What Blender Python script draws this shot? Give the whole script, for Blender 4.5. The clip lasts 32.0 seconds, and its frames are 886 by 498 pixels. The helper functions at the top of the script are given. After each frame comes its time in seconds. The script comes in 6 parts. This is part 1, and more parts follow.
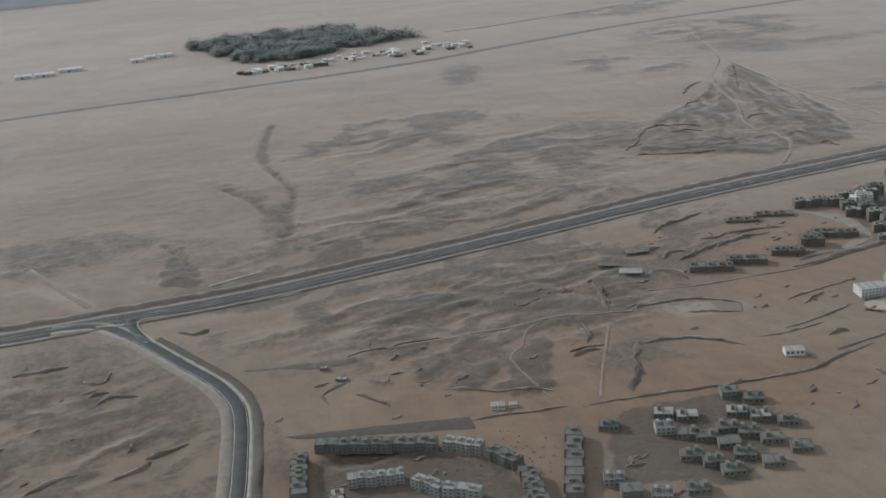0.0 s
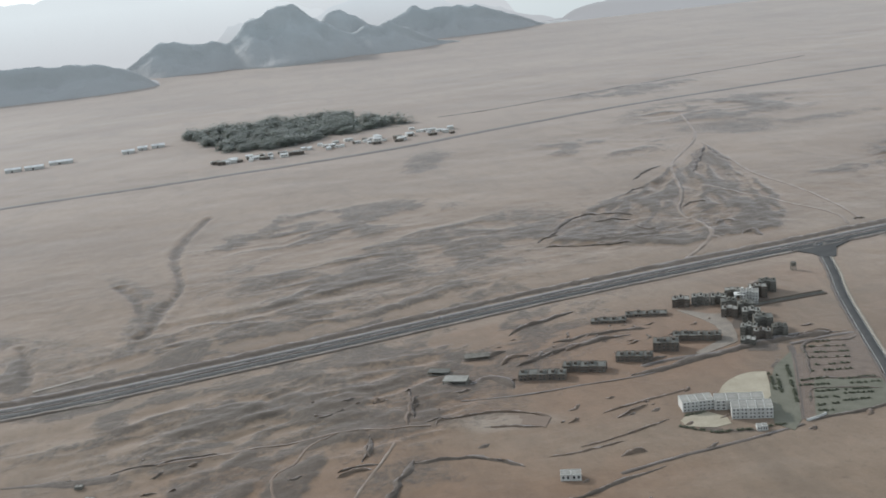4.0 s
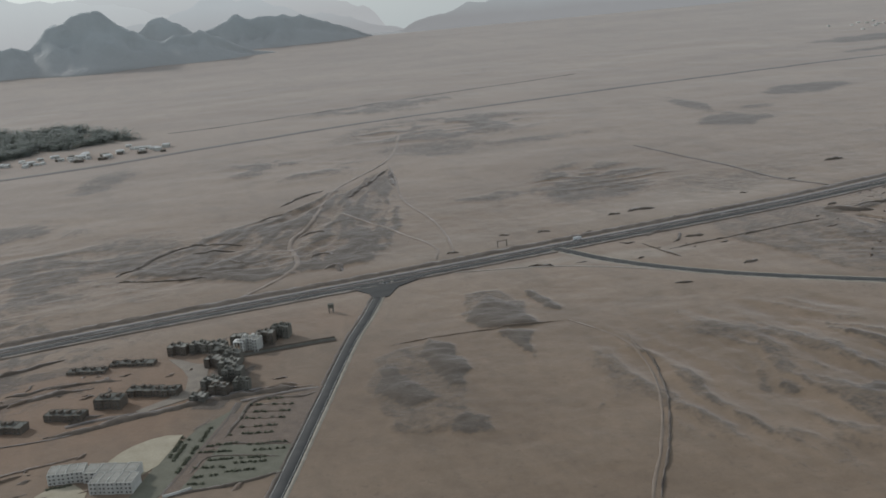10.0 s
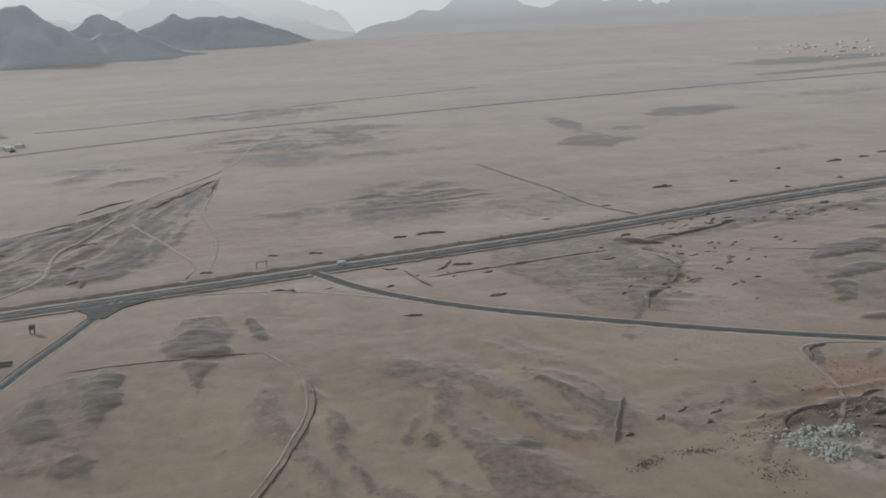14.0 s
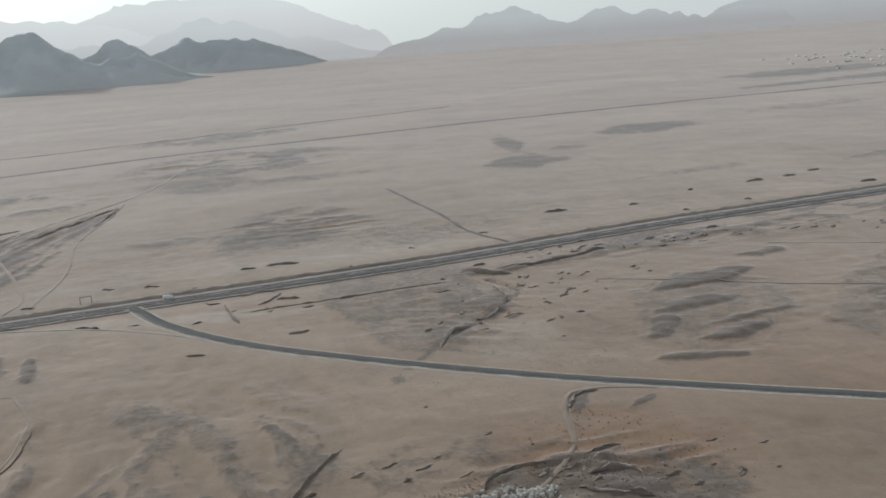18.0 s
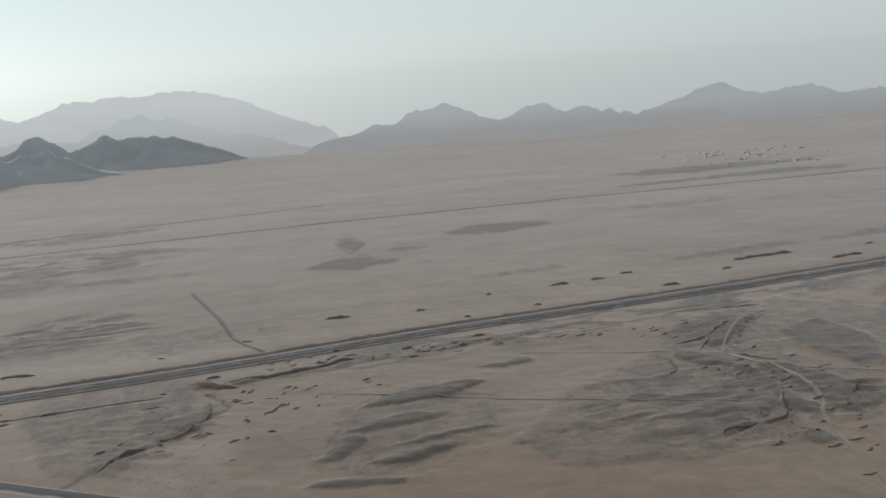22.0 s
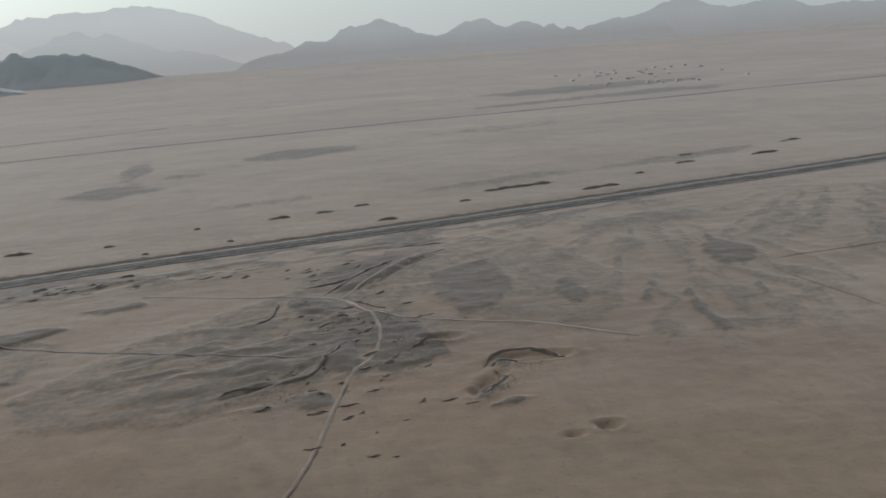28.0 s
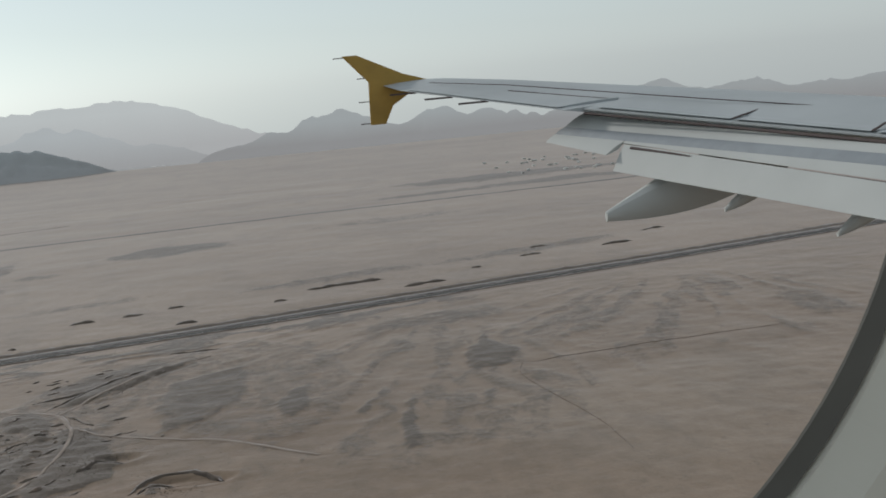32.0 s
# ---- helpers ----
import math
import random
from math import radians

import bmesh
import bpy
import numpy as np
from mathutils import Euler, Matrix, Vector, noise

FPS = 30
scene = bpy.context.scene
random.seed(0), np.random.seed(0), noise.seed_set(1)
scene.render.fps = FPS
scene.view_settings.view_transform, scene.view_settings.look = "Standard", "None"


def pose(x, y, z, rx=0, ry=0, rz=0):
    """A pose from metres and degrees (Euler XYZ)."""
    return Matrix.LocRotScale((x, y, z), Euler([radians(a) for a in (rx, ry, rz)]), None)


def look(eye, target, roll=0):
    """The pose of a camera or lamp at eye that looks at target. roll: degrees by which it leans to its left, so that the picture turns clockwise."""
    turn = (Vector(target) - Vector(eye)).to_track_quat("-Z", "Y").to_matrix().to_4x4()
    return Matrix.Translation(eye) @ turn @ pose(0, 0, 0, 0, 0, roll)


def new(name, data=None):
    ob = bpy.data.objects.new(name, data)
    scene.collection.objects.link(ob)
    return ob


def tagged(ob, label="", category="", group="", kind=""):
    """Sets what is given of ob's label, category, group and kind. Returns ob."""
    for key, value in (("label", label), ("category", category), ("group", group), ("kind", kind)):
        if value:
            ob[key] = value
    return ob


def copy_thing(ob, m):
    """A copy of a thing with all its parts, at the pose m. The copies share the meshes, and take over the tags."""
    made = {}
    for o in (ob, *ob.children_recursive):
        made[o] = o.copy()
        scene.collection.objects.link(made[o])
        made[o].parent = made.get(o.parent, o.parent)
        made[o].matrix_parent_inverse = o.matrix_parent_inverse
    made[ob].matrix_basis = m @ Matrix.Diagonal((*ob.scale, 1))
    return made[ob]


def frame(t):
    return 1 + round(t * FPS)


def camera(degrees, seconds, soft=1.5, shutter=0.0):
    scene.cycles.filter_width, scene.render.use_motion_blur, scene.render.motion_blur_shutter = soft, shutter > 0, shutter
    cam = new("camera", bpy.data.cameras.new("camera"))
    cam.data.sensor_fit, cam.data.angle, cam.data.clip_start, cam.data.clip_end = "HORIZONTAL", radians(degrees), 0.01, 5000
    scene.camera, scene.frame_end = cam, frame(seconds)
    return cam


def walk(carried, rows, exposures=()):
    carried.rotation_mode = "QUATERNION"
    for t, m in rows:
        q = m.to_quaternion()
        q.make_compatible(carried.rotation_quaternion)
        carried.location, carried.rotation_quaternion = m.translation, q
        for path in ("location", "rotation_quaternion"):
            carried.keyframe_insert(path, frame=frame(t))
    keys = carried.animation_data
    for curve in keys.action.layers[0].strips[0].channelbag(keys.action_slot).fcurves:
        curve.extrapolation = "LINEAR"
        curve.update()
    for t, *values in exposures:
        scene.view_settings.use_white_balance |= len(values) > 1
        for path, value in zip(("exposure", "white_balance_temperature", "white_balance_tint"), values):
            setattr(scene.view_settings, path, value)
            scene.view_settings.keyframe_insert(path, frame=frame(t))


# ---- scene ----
cam = camera(42.0, 32.0, soft=1.75)
PATH = [
    (0, (-0.345, -0.623, 201.266), (0.155, 1.199, 200.610), -3.57),
    (0.5, (17.665, -0.589, 200.146), (18.109, 1.242, 199.475), -3.25),
    (1, (35.673, -0.513, 199.017), (36.078, 1.328, 198.349), -3.41),
    (1.5, (53.689, -0.477, 197.933), (54.072, 1.371, 197.273), -3.22),
    (2, (71.703, -0.409, 196.823), (72.096, 1.439, 196.168), -3.93),
    (2.5, (89.706, -0.324, 195.721), (90.110, 1.538, 195.114), -3.99),
    (4.5, (161.919, -0.32, 191.341), (162.226, 1.59, 190.833), -5.8),
    (5, (179.929, -0.11, 190.126), (180.252, 1.797, 189.617), -5.5),
    (5.5, (197.939, 0.124, 188.918), (198.311, 2.029, 188.435), -4.8),
    (6, (215.95, 0.381, 187.718), (216.34, 2.297, 187.301), -6.2),
    (6.5, (233.961, 0.659, 186.529), (234.384, 2.582, 186.18), -6.4),
    (7, (251.972, 0.957, 185.351), (252.431, 2.883, 185.074), -4.9),
    (7.5, (269.982, 1.272, 184.185), (270.479, 3.194, 183.942), -3.7),
    (8, (287.992, 1.603, 183.032), (288.506, 3.524, 182.823), -3.6),
    (8.5, (306.0, 1.949, 181.894), (306.497, 3.87, 181.65), -3.8),
    (9, (324.006, 2.308, 180.771), (324.442, 4.226, 180.409), -4.0),
    (9.5, (342.008, 2.682, 179.662), (342.474, 4.567, 179.182), -5.2),
    (10, (360.006, 3.069, 178.57), (360.457, 4.949, 178.059), -4.3),
    (10.5, (377.997, 3.471, 177.494), (378.436, 5.352, 176.975), -5.5),
    (11, (395.98, 3.886, 176.435), (396.371, 5.782, 175.931), -4.0),
    (11.5, (413.955, 4.315, 175.393), (414.328, 6.213, 174.882), -3.3),
    (12, (431.92, 4.758, 174.368), (432.288, 6.657, 173.862), -3.4),
    (12.5, (449.874, 5.215, 173.362), (450.244, 7.117, 172.865), -5.3),
    (13, (467.817, 5.69, 172.375), (468.294, 7.57, 171.888), -5.0),
    (13.5, (485.748, 6.188, 171.407), (486.224, 8.069, 170.923), -3.0),
    (14, (503.669, 6.712, 170.46), (504.121, 8.595, 169.961), -2.2),
    (14.5, (521.579, 7.266, 169.534), (522.021, 9.146, 169.012), -2.1),
    (16.5, (593.113, 9.879, 166.055), (593.442, 11.787, 165.551), -3.7),
    (17, (610.971, 10.641, 165.24), (611.296, 12.554, 164.756), -3.6),
    (17.5, (628.818, 11.438, 164.44), (629.128, 13.358, 163.973), -3.7),
    (18, (646.655, 12.264, 163.651), (646.97, 14.184, 163.186), -3.7),
    (18.5, (664.482, 13.113, 162.869), (664.791, 15.027, 162.379), -4.1),
    (19, (682.298, 13.978, 162.088), (682.621, 15.892, 161.607), -4.2),
    (19.5, (700.104, 14.852, 161.305), (700.429, 16.768, 160.829), -4.2),
    (20, (717.9, 15.73, 160.514), (718.22, 17.66, 160.095), -4.0),
    (20.5, (735.686, 16.607, 159.714), (736.019, 18.535, 159.296), -3.7),
    (21, (753.464, 17.486, 158.901), (753.825, 19.407, 158.477), -3.6),
    (21.5, (771.237, 18.372, 158.077), (771.594, 20.305, 157.712), -3.6),
    (22, (789.008, 19.269, 157.241), (789.358, 21.214, 156.933), -3.7),
    (22.5, (806.779, 20.182, 156.393), (807.101, 22.131, 156.083), -3.5),
    (23, (824.554, 21.116, 155.532), (824.889, 23.054, 155.172), -3.9),
    (23.5, (842.336, 22.076, 154.659), (842.663, 24.013, 154.284), -3.3),
    (24, (860.125, 23.066, 153.773), (860.435, 25.016, 153.455), -3.7),
    (24.5, (877.926, 24.09, 152.875), (878.166, 26.054, 152.583), -3.8),
    (26.5, (949.197, 28.467, 149.231), (949.413, 30.425, 148.88), -5.3),
    (27, (967.019, 29.614, 148.326), (967.26, 31.565, 147.958), -4.6),
    (27.5, (984.839, 30.773, 147.43), (985.092, 32.714, 147.019), -4.5),
    (28, (1002.653, 31.943, 146.548), (1002.951, 33.869, 146.1), -3.9),
    (28.5, (1020.46, 33.119, 145.683), (1020.747, 35.054, 145.267), -3.8),
    (29, (1038.26, 34.301, 144.833), (1038.56, 36.248, 144.489), -3.6),
    (29.5, (1056.054, 35.487, 143.996), (1056.37, 37.433, 143.662), -3.7),
    (30, (1073.844, 36.677, 143.17), (1074.154, 38.627, 142.852), -3.2),
    (30.5, (1091.629, 37.87, 142.353), (1091.928, 39.824, 142.045), -3.5),
    (31, (1109.412, 39.066, 141.542), (1109.693, 41.023, 141.241), -3.4),
    (31.5, (1127.192, 40.263, 140.736), (1127.456, 42.22, 140.419), -4.1),
    (32, (1144.972, 41.461, 139.932), (1145.245, 43.419, 139.629), -5.2),
]
# the camera brightens and darkens its picture on the way: seconds, stops, white balance
EXPOSURES = [(0, 0.22, 6150, 10), (1, 0.43, 6175, 10), (2, 0.56, 6200, 10), (5, 0.31, 6250, 10), (6, -0.09, 6350, 10), (7, -0.19, 6420, 10), (8, -0.28, 6420, 10),
             (9, -0.32, 6420, 10), (10, -0.11, 6350, 10), (11, 0.08, 6350, 10), (12, 0.24, 6350, 10), (14, 0.19, 6360, 10), (17, 0.31, 6390, 10), (19, 0.3, 6404, 10),
             (20, 0.2, 6407, 10), (21, 0.17, 6410, 10), (22, -0.04, 6414, 10), (24, -0.14, 6421, 10), (27, -0.29, 6432, 10), (28, -0.13, 6436, 10), (29, -0.09, 6439, 10), (30, -0.12, 6443, 10),
             (31, -0.14, 6446, 10), (32, -0.17, 6450, 10)]
walk(cam, [(t, look(eye, target, roll)) for t, eye, target, roll in PATH], EXPOSURES)

# ---- light ----
SUN = Vector((-0.60, 0.80, 0.47)).normalized()
world = bpy.data.worlds.new("hazy_sky")
scene.world = world
world.use_nodes = True
wn, wl = world.node_tree.nodes, world.node_tree.links
sky = wn.new("ShaderNodeTexSky")
sky.sky_type, sky.sun_disc = "NISHITA", False
sky.sun_elevation = math.asin(SUN.z)
sky.sun_rotation = math.atan2(SUN.x, SUN.y)
sky.air_density, sky.dust_density, sky.ozone_density = 1.0, 0.7, 2.0
haze = wn.new("ShaderNodeMix")
haze.data_type = "RGBA"
haze.inputs[0].default_value = 0.72
cool = wn.new("ShaderNodeMix")
cool.data_type, cool.blend_type = "RGBA", "MULTIPLY"
cool.inputs[0].default_value = 1.0
grey = wn.new("ShaderNodeHueSaturation")
grey.inputs["Saturation"].default_value = 0.35
wl.new(sky.outputs["Color"], grey.inputs["Color"])
wl.new(grey.outputs["Color"], cool.inputs[6])
cool.inputs[7].default_value = (1.5, 1.78, 1.83, 1)
wl.new(cool.outputs[2], haze.inputs[6])
haze.inputs[7].default_value = (4.6, 4.85, 5.0, 1)
background = wn["Background"]
background.inputs["Strength"].default_value = 0.1005
wl.new(haze.outputs[2], background.inputs["Color"])
sun_data = bpy.data.lights.new("sun", "SUN")
sun_data.energy, sun_data.angle, sun_data.color = 2.0, radians(5.0), (1.0, 0.95, 0.88)
sun = new("sun", sun_data)
sun.matrix_world = look(SUN * 500, (0, 0, 0))


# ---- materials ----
# weight of the sheen that pales grazing ground in place of haze
DUST_HAZE = 0.46


def ramp(nt, fac, stops, interpolation="LINEAR"):
    node = nt.nodes.new("ShaderNodeValToRGB")
    node.color_ramp.interpolation = interpolation
    for n, (at, colour) in enumerate(stops):
        e = node.color_ramp.elements[n] if n < 2 else node.color_ramp.elements.new(at)
        e.position, e.color = at, (*colour, 1)
    nt.links.new(fac, node.inputs["Fac"])
    return node.outputs["Color"]


def tex(nt, scale, detail=4.0, rough=0.55, stretch=(1, 1, 1), turn=0.0, distort=0.0, coords="world"):
    """A noise in metres of the world, or of the thing itself."""
    nodes, links = nt.nodes, nt.links
    if coords == "world":
        at = nodes.new("ShaderNodeNewGeometry").outputs["Position"]
    else:
        at = nodes.new("ShaderNodeTexCoord").outputs["Object"]
    m = nodes.new("ShaderNodeMapping")
    m.inputs["Scale"].default_value, m.inputs["Rotation"].default_value = stretch, (0, 0, radians(turn))
    links.new(at, m.inputs["Vector"])
    n = nodes.new("ShaderNodeTexNoise")
    n.inputs["Scale"].default_value, n.inputs["Detail"].default_value = scale, detail
    n.inputs["Roughness"].default_value, n.inputs["Distortion"].default_value = rough, distort
    links.new(m.outputs["Vector"], n.inputs["Vector"])
    return n.outputs["Fac"]


def mixed(nt, fac, a, b, mode="MIX"):
    node = nt.nodes.new("ShaderNodeMix")
    node.data_type, node.blend_type = "RGBA", mode
    for socket, v in (("Factor", fac), ("A", a), ("B", b)):
        s = [i for i in node.inputs if i.name == socket and (i.type == "VALUE" if socket == "Factor" else i.type == "RGBA")][0]
        if isinstance(v, (int, float)):
            s.default_value = v
        elif isinstance(v, tuple):
            s.default_value = (*v, 1)
        else:
            nt.links.new(v, s)
    return [o for o in node.outputs if o.type == "RGBA"][0]


def maths(nt, op, a, b=0.0, clamp=False):
    node = nt.nodes.new("ShaderNodeMath")
    node.operation, node.use_clamp = op, clamp
    for s, v in zip(node.inputs, (a, b)):
        if isinstance(v, (int, float)):
            s.default_value = v
        else:
            nt.links.new(v, s)
    return node.outputs[0]


def attribute(nt, name):
    node = nt.nodes.new("ShaderNodeAttribute")
    node.attribute_name = name
    return node.outputs["Fac"]


def material(name, rough=0.9, spec=0.2):
    m = bpy.data.materials.new(name)
    m.use_nodes = True
    b = m.node_tree.nodes["Principled BSDF"]
    b.inputs["Roughness"].default_value, b.inputs["Specular IOR Level"].default_value = rough, spec
    return m, m.node_tree, b


def bump(nt, b, height, strength=0.5, distance=0.3):
    n = nt.nodes.new("ShaderNodeBump")
    n.inputs["Strength"].default_value, n.inputs["Distance"].default_value = strength, distance
    nt.links.new(height, n.inputs["Height"])
    nt.links.new(n.outputs["Normal"], b.inputs["Normal"])


def weathered(name, low, high, scale=0.6, rough=0.9, spec=0.2, coords="world", grain=6.0, bumpy=0.3, vary=0.0, dust_haze=0.0, stretch=(1, 1, 1), turn=0.0):
    """Plain matter with stains at one scale and grain at another."""
    m, nt, b = material(name, rough, spec)
    stain = ramp(nt, tex(nt, scale, 5, 0.6, coords=coords, stretch=stretch, turn=turn), [(0.3, low), (0.7, high)])
    fine = tex(nt, grain, 3, 0.6, coords=coords)
    shade = ramp(nt, fine, [(0.25, (0.8, 0.8, 0.8)), (0.75, (1.0, 1.0, 1.0))])
    colour = mixed(nt, 1.0, stain, shade, "MULTIPLY")
    if vary:
        info = nt.nodes.new("ShaderNodeObjectInfo")
        tone = ramp(nt, info.outputs["Random"], [(0, (1 - vary,) * 3), (1, (1.0, 1.0, 1.0))])
        colour = mixed(nt, 1.0, colour, tone, "MULTIPLY")
    nt.links.new(colour, b.inputs["Base Color"])
    if bumpy:
        bump(nt, b, fine, bumpy, 0.2)
    if dust_haze:
        dusty(b, dust_haze, (0.91, 0.88, 0.91), 0.30)
    return m


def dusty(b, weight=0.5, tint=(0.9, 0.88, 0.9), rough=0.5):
    """A dusty film over a surface; its sheen also stands in for haze at a distance."""
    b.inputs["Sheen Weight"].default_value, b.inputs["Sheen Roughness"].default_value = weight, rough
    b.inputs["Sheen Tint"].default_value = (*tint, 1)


def desert_material():
    m, nt, b = material("desert_ground", 0.85, 0.25)
    broad = tex(nt, 0.004, 5, 0.6, stretch=(1, 2.2, 1), turn=-12)
    sand = ramp(nt, broad, [(0.3, (0.176, 0.126, 0.087)), (0.5, (0.221, 0.1625, 0.115)), (0.72, (0.259, 0.1945, 0.142))])
    red = mixed(nt, maths(nt, "MULTIPLY", attribute(nt, "red"), 0.95, True), sand, (0.205, 0.130, 0.082))
    pale = mixed(nt, maths(nt, "MULTIPLY", attribute(nt, "pale"), 0.85, True), red, (0.30, 0.25, 0.20))
    # flowing streaks of darker gravel lying between pale sand
    streak = tex(nt, 0.020, 7, 0.62, stretch=(1.25, 0.55, 1), turn=24, distort=1.1)
    streaks = maths(nt, "MULTIPLY", ramp(nt, streak, [(0.47, (0, 0, 0)), (0.66, (1, 1, 1))]), 0.26)
    streaked = mixed(nt, streaks, pale, (0.098, 0.080, 0.060))
    # gravel sheets with ragged edges
    ragged = maths(nt, "ADD", attribute(nt, "gravel"), maths(nt, "MULTIPLY", maths(nt, "SUBTRACT", tex(nt, 0.07, 9, 0.72, stretch=(1.2, 0.8, 1), turn=20, distort=0.6), 0.5), 1.5))
    ragged = maths(nt, "ADD", ragged, maths(nt, "MULTIPLY", maths(nt, "SUBTRACT", tex(nt, 0.33, 5, 0.7), 0.5), 1.1))
    sheet = maths(nt, "MULTIPLY", ramp(nt, ragged, [(0.24, (0, 0, 0)), (0.72, (1, 1, 1))]), 0.78)
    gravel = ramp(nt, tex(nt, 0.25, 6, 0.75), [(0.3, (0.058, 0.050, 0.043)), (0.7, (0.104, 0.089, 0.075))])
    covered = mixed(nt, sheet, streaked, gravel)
    # scattered stones and scrub as fine specks
    place = nt.nodes.new("ShaderNodeSeparateXYZ")
    nt.links.new(nt.nodes.new("ShaderNodeNewGeometry").outputs["Position"], place.inputs[0])
    # mottle, grain and bumps weaken far out, imitating the smoothing of haze
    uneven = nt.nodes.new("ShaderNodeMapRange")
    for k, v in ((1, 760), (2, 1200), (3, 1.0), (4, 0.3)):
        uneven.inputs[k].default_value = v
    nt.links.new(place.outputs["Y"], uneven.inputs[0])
    speck = maths(nt, "MULTIPLY", ramp(nt, tex(nt, 0.30, 7, 0.75), [(0.57, (0, 0, 0)), (0.68, (1, 1, 1))]), 0.45)
    specked = mixed(nt, speck, covered, (0.085, 0.070, 0.058))
    grain = ramp(nt, tex(nt, 1.4, 5, 0.7), [(0.2, (0.88, 0.88, 0.88)), (0.8, (1.06, 1.06, 1.06))])
    mottle = ramp(nt, tex(nt, 0.10, 6, 0.68, stretch=(1.3, 0.8, 1), turn=15), [(0.3, (0.86, 0.855, 0.85)), (0.7, (1.08, 1.08, 1.08))])
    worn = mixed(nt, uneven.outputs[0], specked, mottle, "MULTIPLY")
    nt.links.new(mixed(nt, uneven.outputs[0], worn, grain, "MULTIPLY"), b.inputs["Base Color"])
    rills = tex(nt, 0.06, 6, 0.62, stretch=(1.2, 0.8, 1), turn=20, distort=0.4)
    coarse = maths(nt, "MULTIPLY", maths(nt, "ADD", maths(nt, "MULTIPLY", sheet, 1.6), 0.7), tex(nt, 0.4, 5, 0.65))
    relief = maths(nt, "ADD", maths(nt, "MULTIPLY", rills, 1.5), coarse)
    bump(nt, b, maths(nt, "MULTIPLY", relief, uneven.outputs[0]), 0.22, 1.0)
    dusty(b, DUST_HAZE, (0.915, 0.878, 0.90), 0.30)
    # coarse gravel gets less of the haze sheen than sand, so far sheets stay dark
    bare = maths(nt, "MULTIPLY", sheet, -0.3 * DUST_HAZE)
    nt.links.new(maths(nt, "ADD", bare, DUST_HAZE), b.inputs["Sheen Weight"])
    return m


def rock_material(name, low, high, sheen=0.3):
    m, nt, b = material(name, 0.95, 0.1)
    colour = ramp(nt, tex(nt, 0.02, 6, 0.65), [(0.3, low), (0.7, high)])
    # haze at the mountains' feet, painted as a grey blended in by height
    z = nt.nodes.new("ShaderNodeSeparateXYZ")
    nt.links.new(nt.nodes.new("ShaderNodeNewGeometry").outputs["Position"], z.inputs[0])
    haze_fade = maths(nt, "ADD", maths(nt, "MULTIPLY", z.outputs["Z"], -1 / 75.0), maths(nt, "ADD", maths(nt, "MULTIPLY", tex(nt, 0.012, 5, 0.6), 0.4), 0.62), True)
    nt.links.new(mixed(nt, haze_fade, colour, (0.385, 0.378, 0.372)), b.inputs["Base Color"])
    bump(nt, b, tex(nt, 0.05, 6, 0.65), 0.6, 6.0)
    dusty(b, sheen)
    return m


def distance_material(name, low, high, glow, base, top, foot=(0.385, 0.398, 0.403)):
    """Far ridges as a plain glowing backdrop; haze is painted into the emission, blending to a foot tone."""
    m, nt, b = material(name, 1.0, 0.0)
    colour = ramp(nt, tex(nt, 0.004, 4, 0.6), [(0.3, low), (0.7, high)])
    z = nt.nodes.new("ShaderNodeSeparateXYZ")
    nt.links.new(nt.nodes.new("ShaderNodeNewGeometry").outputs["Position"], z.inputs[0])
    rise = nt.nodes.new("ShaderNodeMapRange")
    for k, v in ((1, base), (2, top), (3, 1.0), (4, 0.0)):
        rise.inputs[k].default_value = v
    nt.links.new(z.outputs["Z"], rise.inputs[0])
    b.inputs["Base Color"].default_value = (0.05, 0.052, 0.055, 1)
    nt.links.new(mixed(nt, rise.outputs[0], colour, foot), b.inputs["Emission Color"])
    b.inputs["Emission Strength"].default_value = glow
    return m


DESERT = desert_material()
ASPHALT = weathered("asphalt", (0.055, 0.055, 0.055), (0.085, 0.083, 0.080), 0.15, 0.8, 0.3, grain=3.0, stretch=(0.3, 1, 1))
OLD_ASPHALT = weathered("dusty_asphalt", (0.07, 0.066, 0.062), (0.115, 0.105, 0.095), 0.12, 0.85, 0.3, grain=3.0, dust_haze=DUST_HAZE)
SHOULDER = weathered("pale_compacted_gravel", (0.20, 0.172, 0.142), (0.29, 0.25, 0.205), 0.2, grain=3.0, dust_haze=DUST_HAZE)
RUBBLE = weathered("dark_rubble", (0.098, 0.080, 0.066), (0.155, 0.125, 0.102), 0.25, grain=1.5, bumpy=0.8, dust_haze=DUST_HAZE)
EARTH = weathered("heaped_earth", (0.135, 0.104, 0.082), (0.20, 0.150, 0.115), 0.2, grain=1.5, bumpy=0.7, dust_haze=DUST_HAZE)
TRACK = weathered("worn_track", (0.195, 0.152, 0.120), (0.25, 0.20, 0.158), 0.1, grain=2.0, dust_haze=DUST_HAZE)
SITE_PATH = weathered("worn_red_path", (0.185, 0.137, 0.105), (0.225, 0.168, 0.128), 0.15, grain=2.0, dust_haze=DUST_HAZE)
DARK_TRACK = weathered("dark_track", (0.10, 0.082, 0.07), (0.14, 0.115, 0.097), 0.1, grain=2.0, dust_haze=DUST_HAZE)
MARKING = weathered("road_paint", (0.55, 0.54, 0.50), (0.75, 0.74, 0.70), 0.5, grain=4.0)
# rock colours lightened to stand for the haze before the mountains
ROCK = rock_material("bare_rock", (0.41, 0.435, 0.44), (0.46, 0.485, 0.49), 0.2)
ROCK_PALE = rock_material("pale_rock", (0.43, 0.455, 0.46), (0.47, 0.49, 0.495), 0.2)
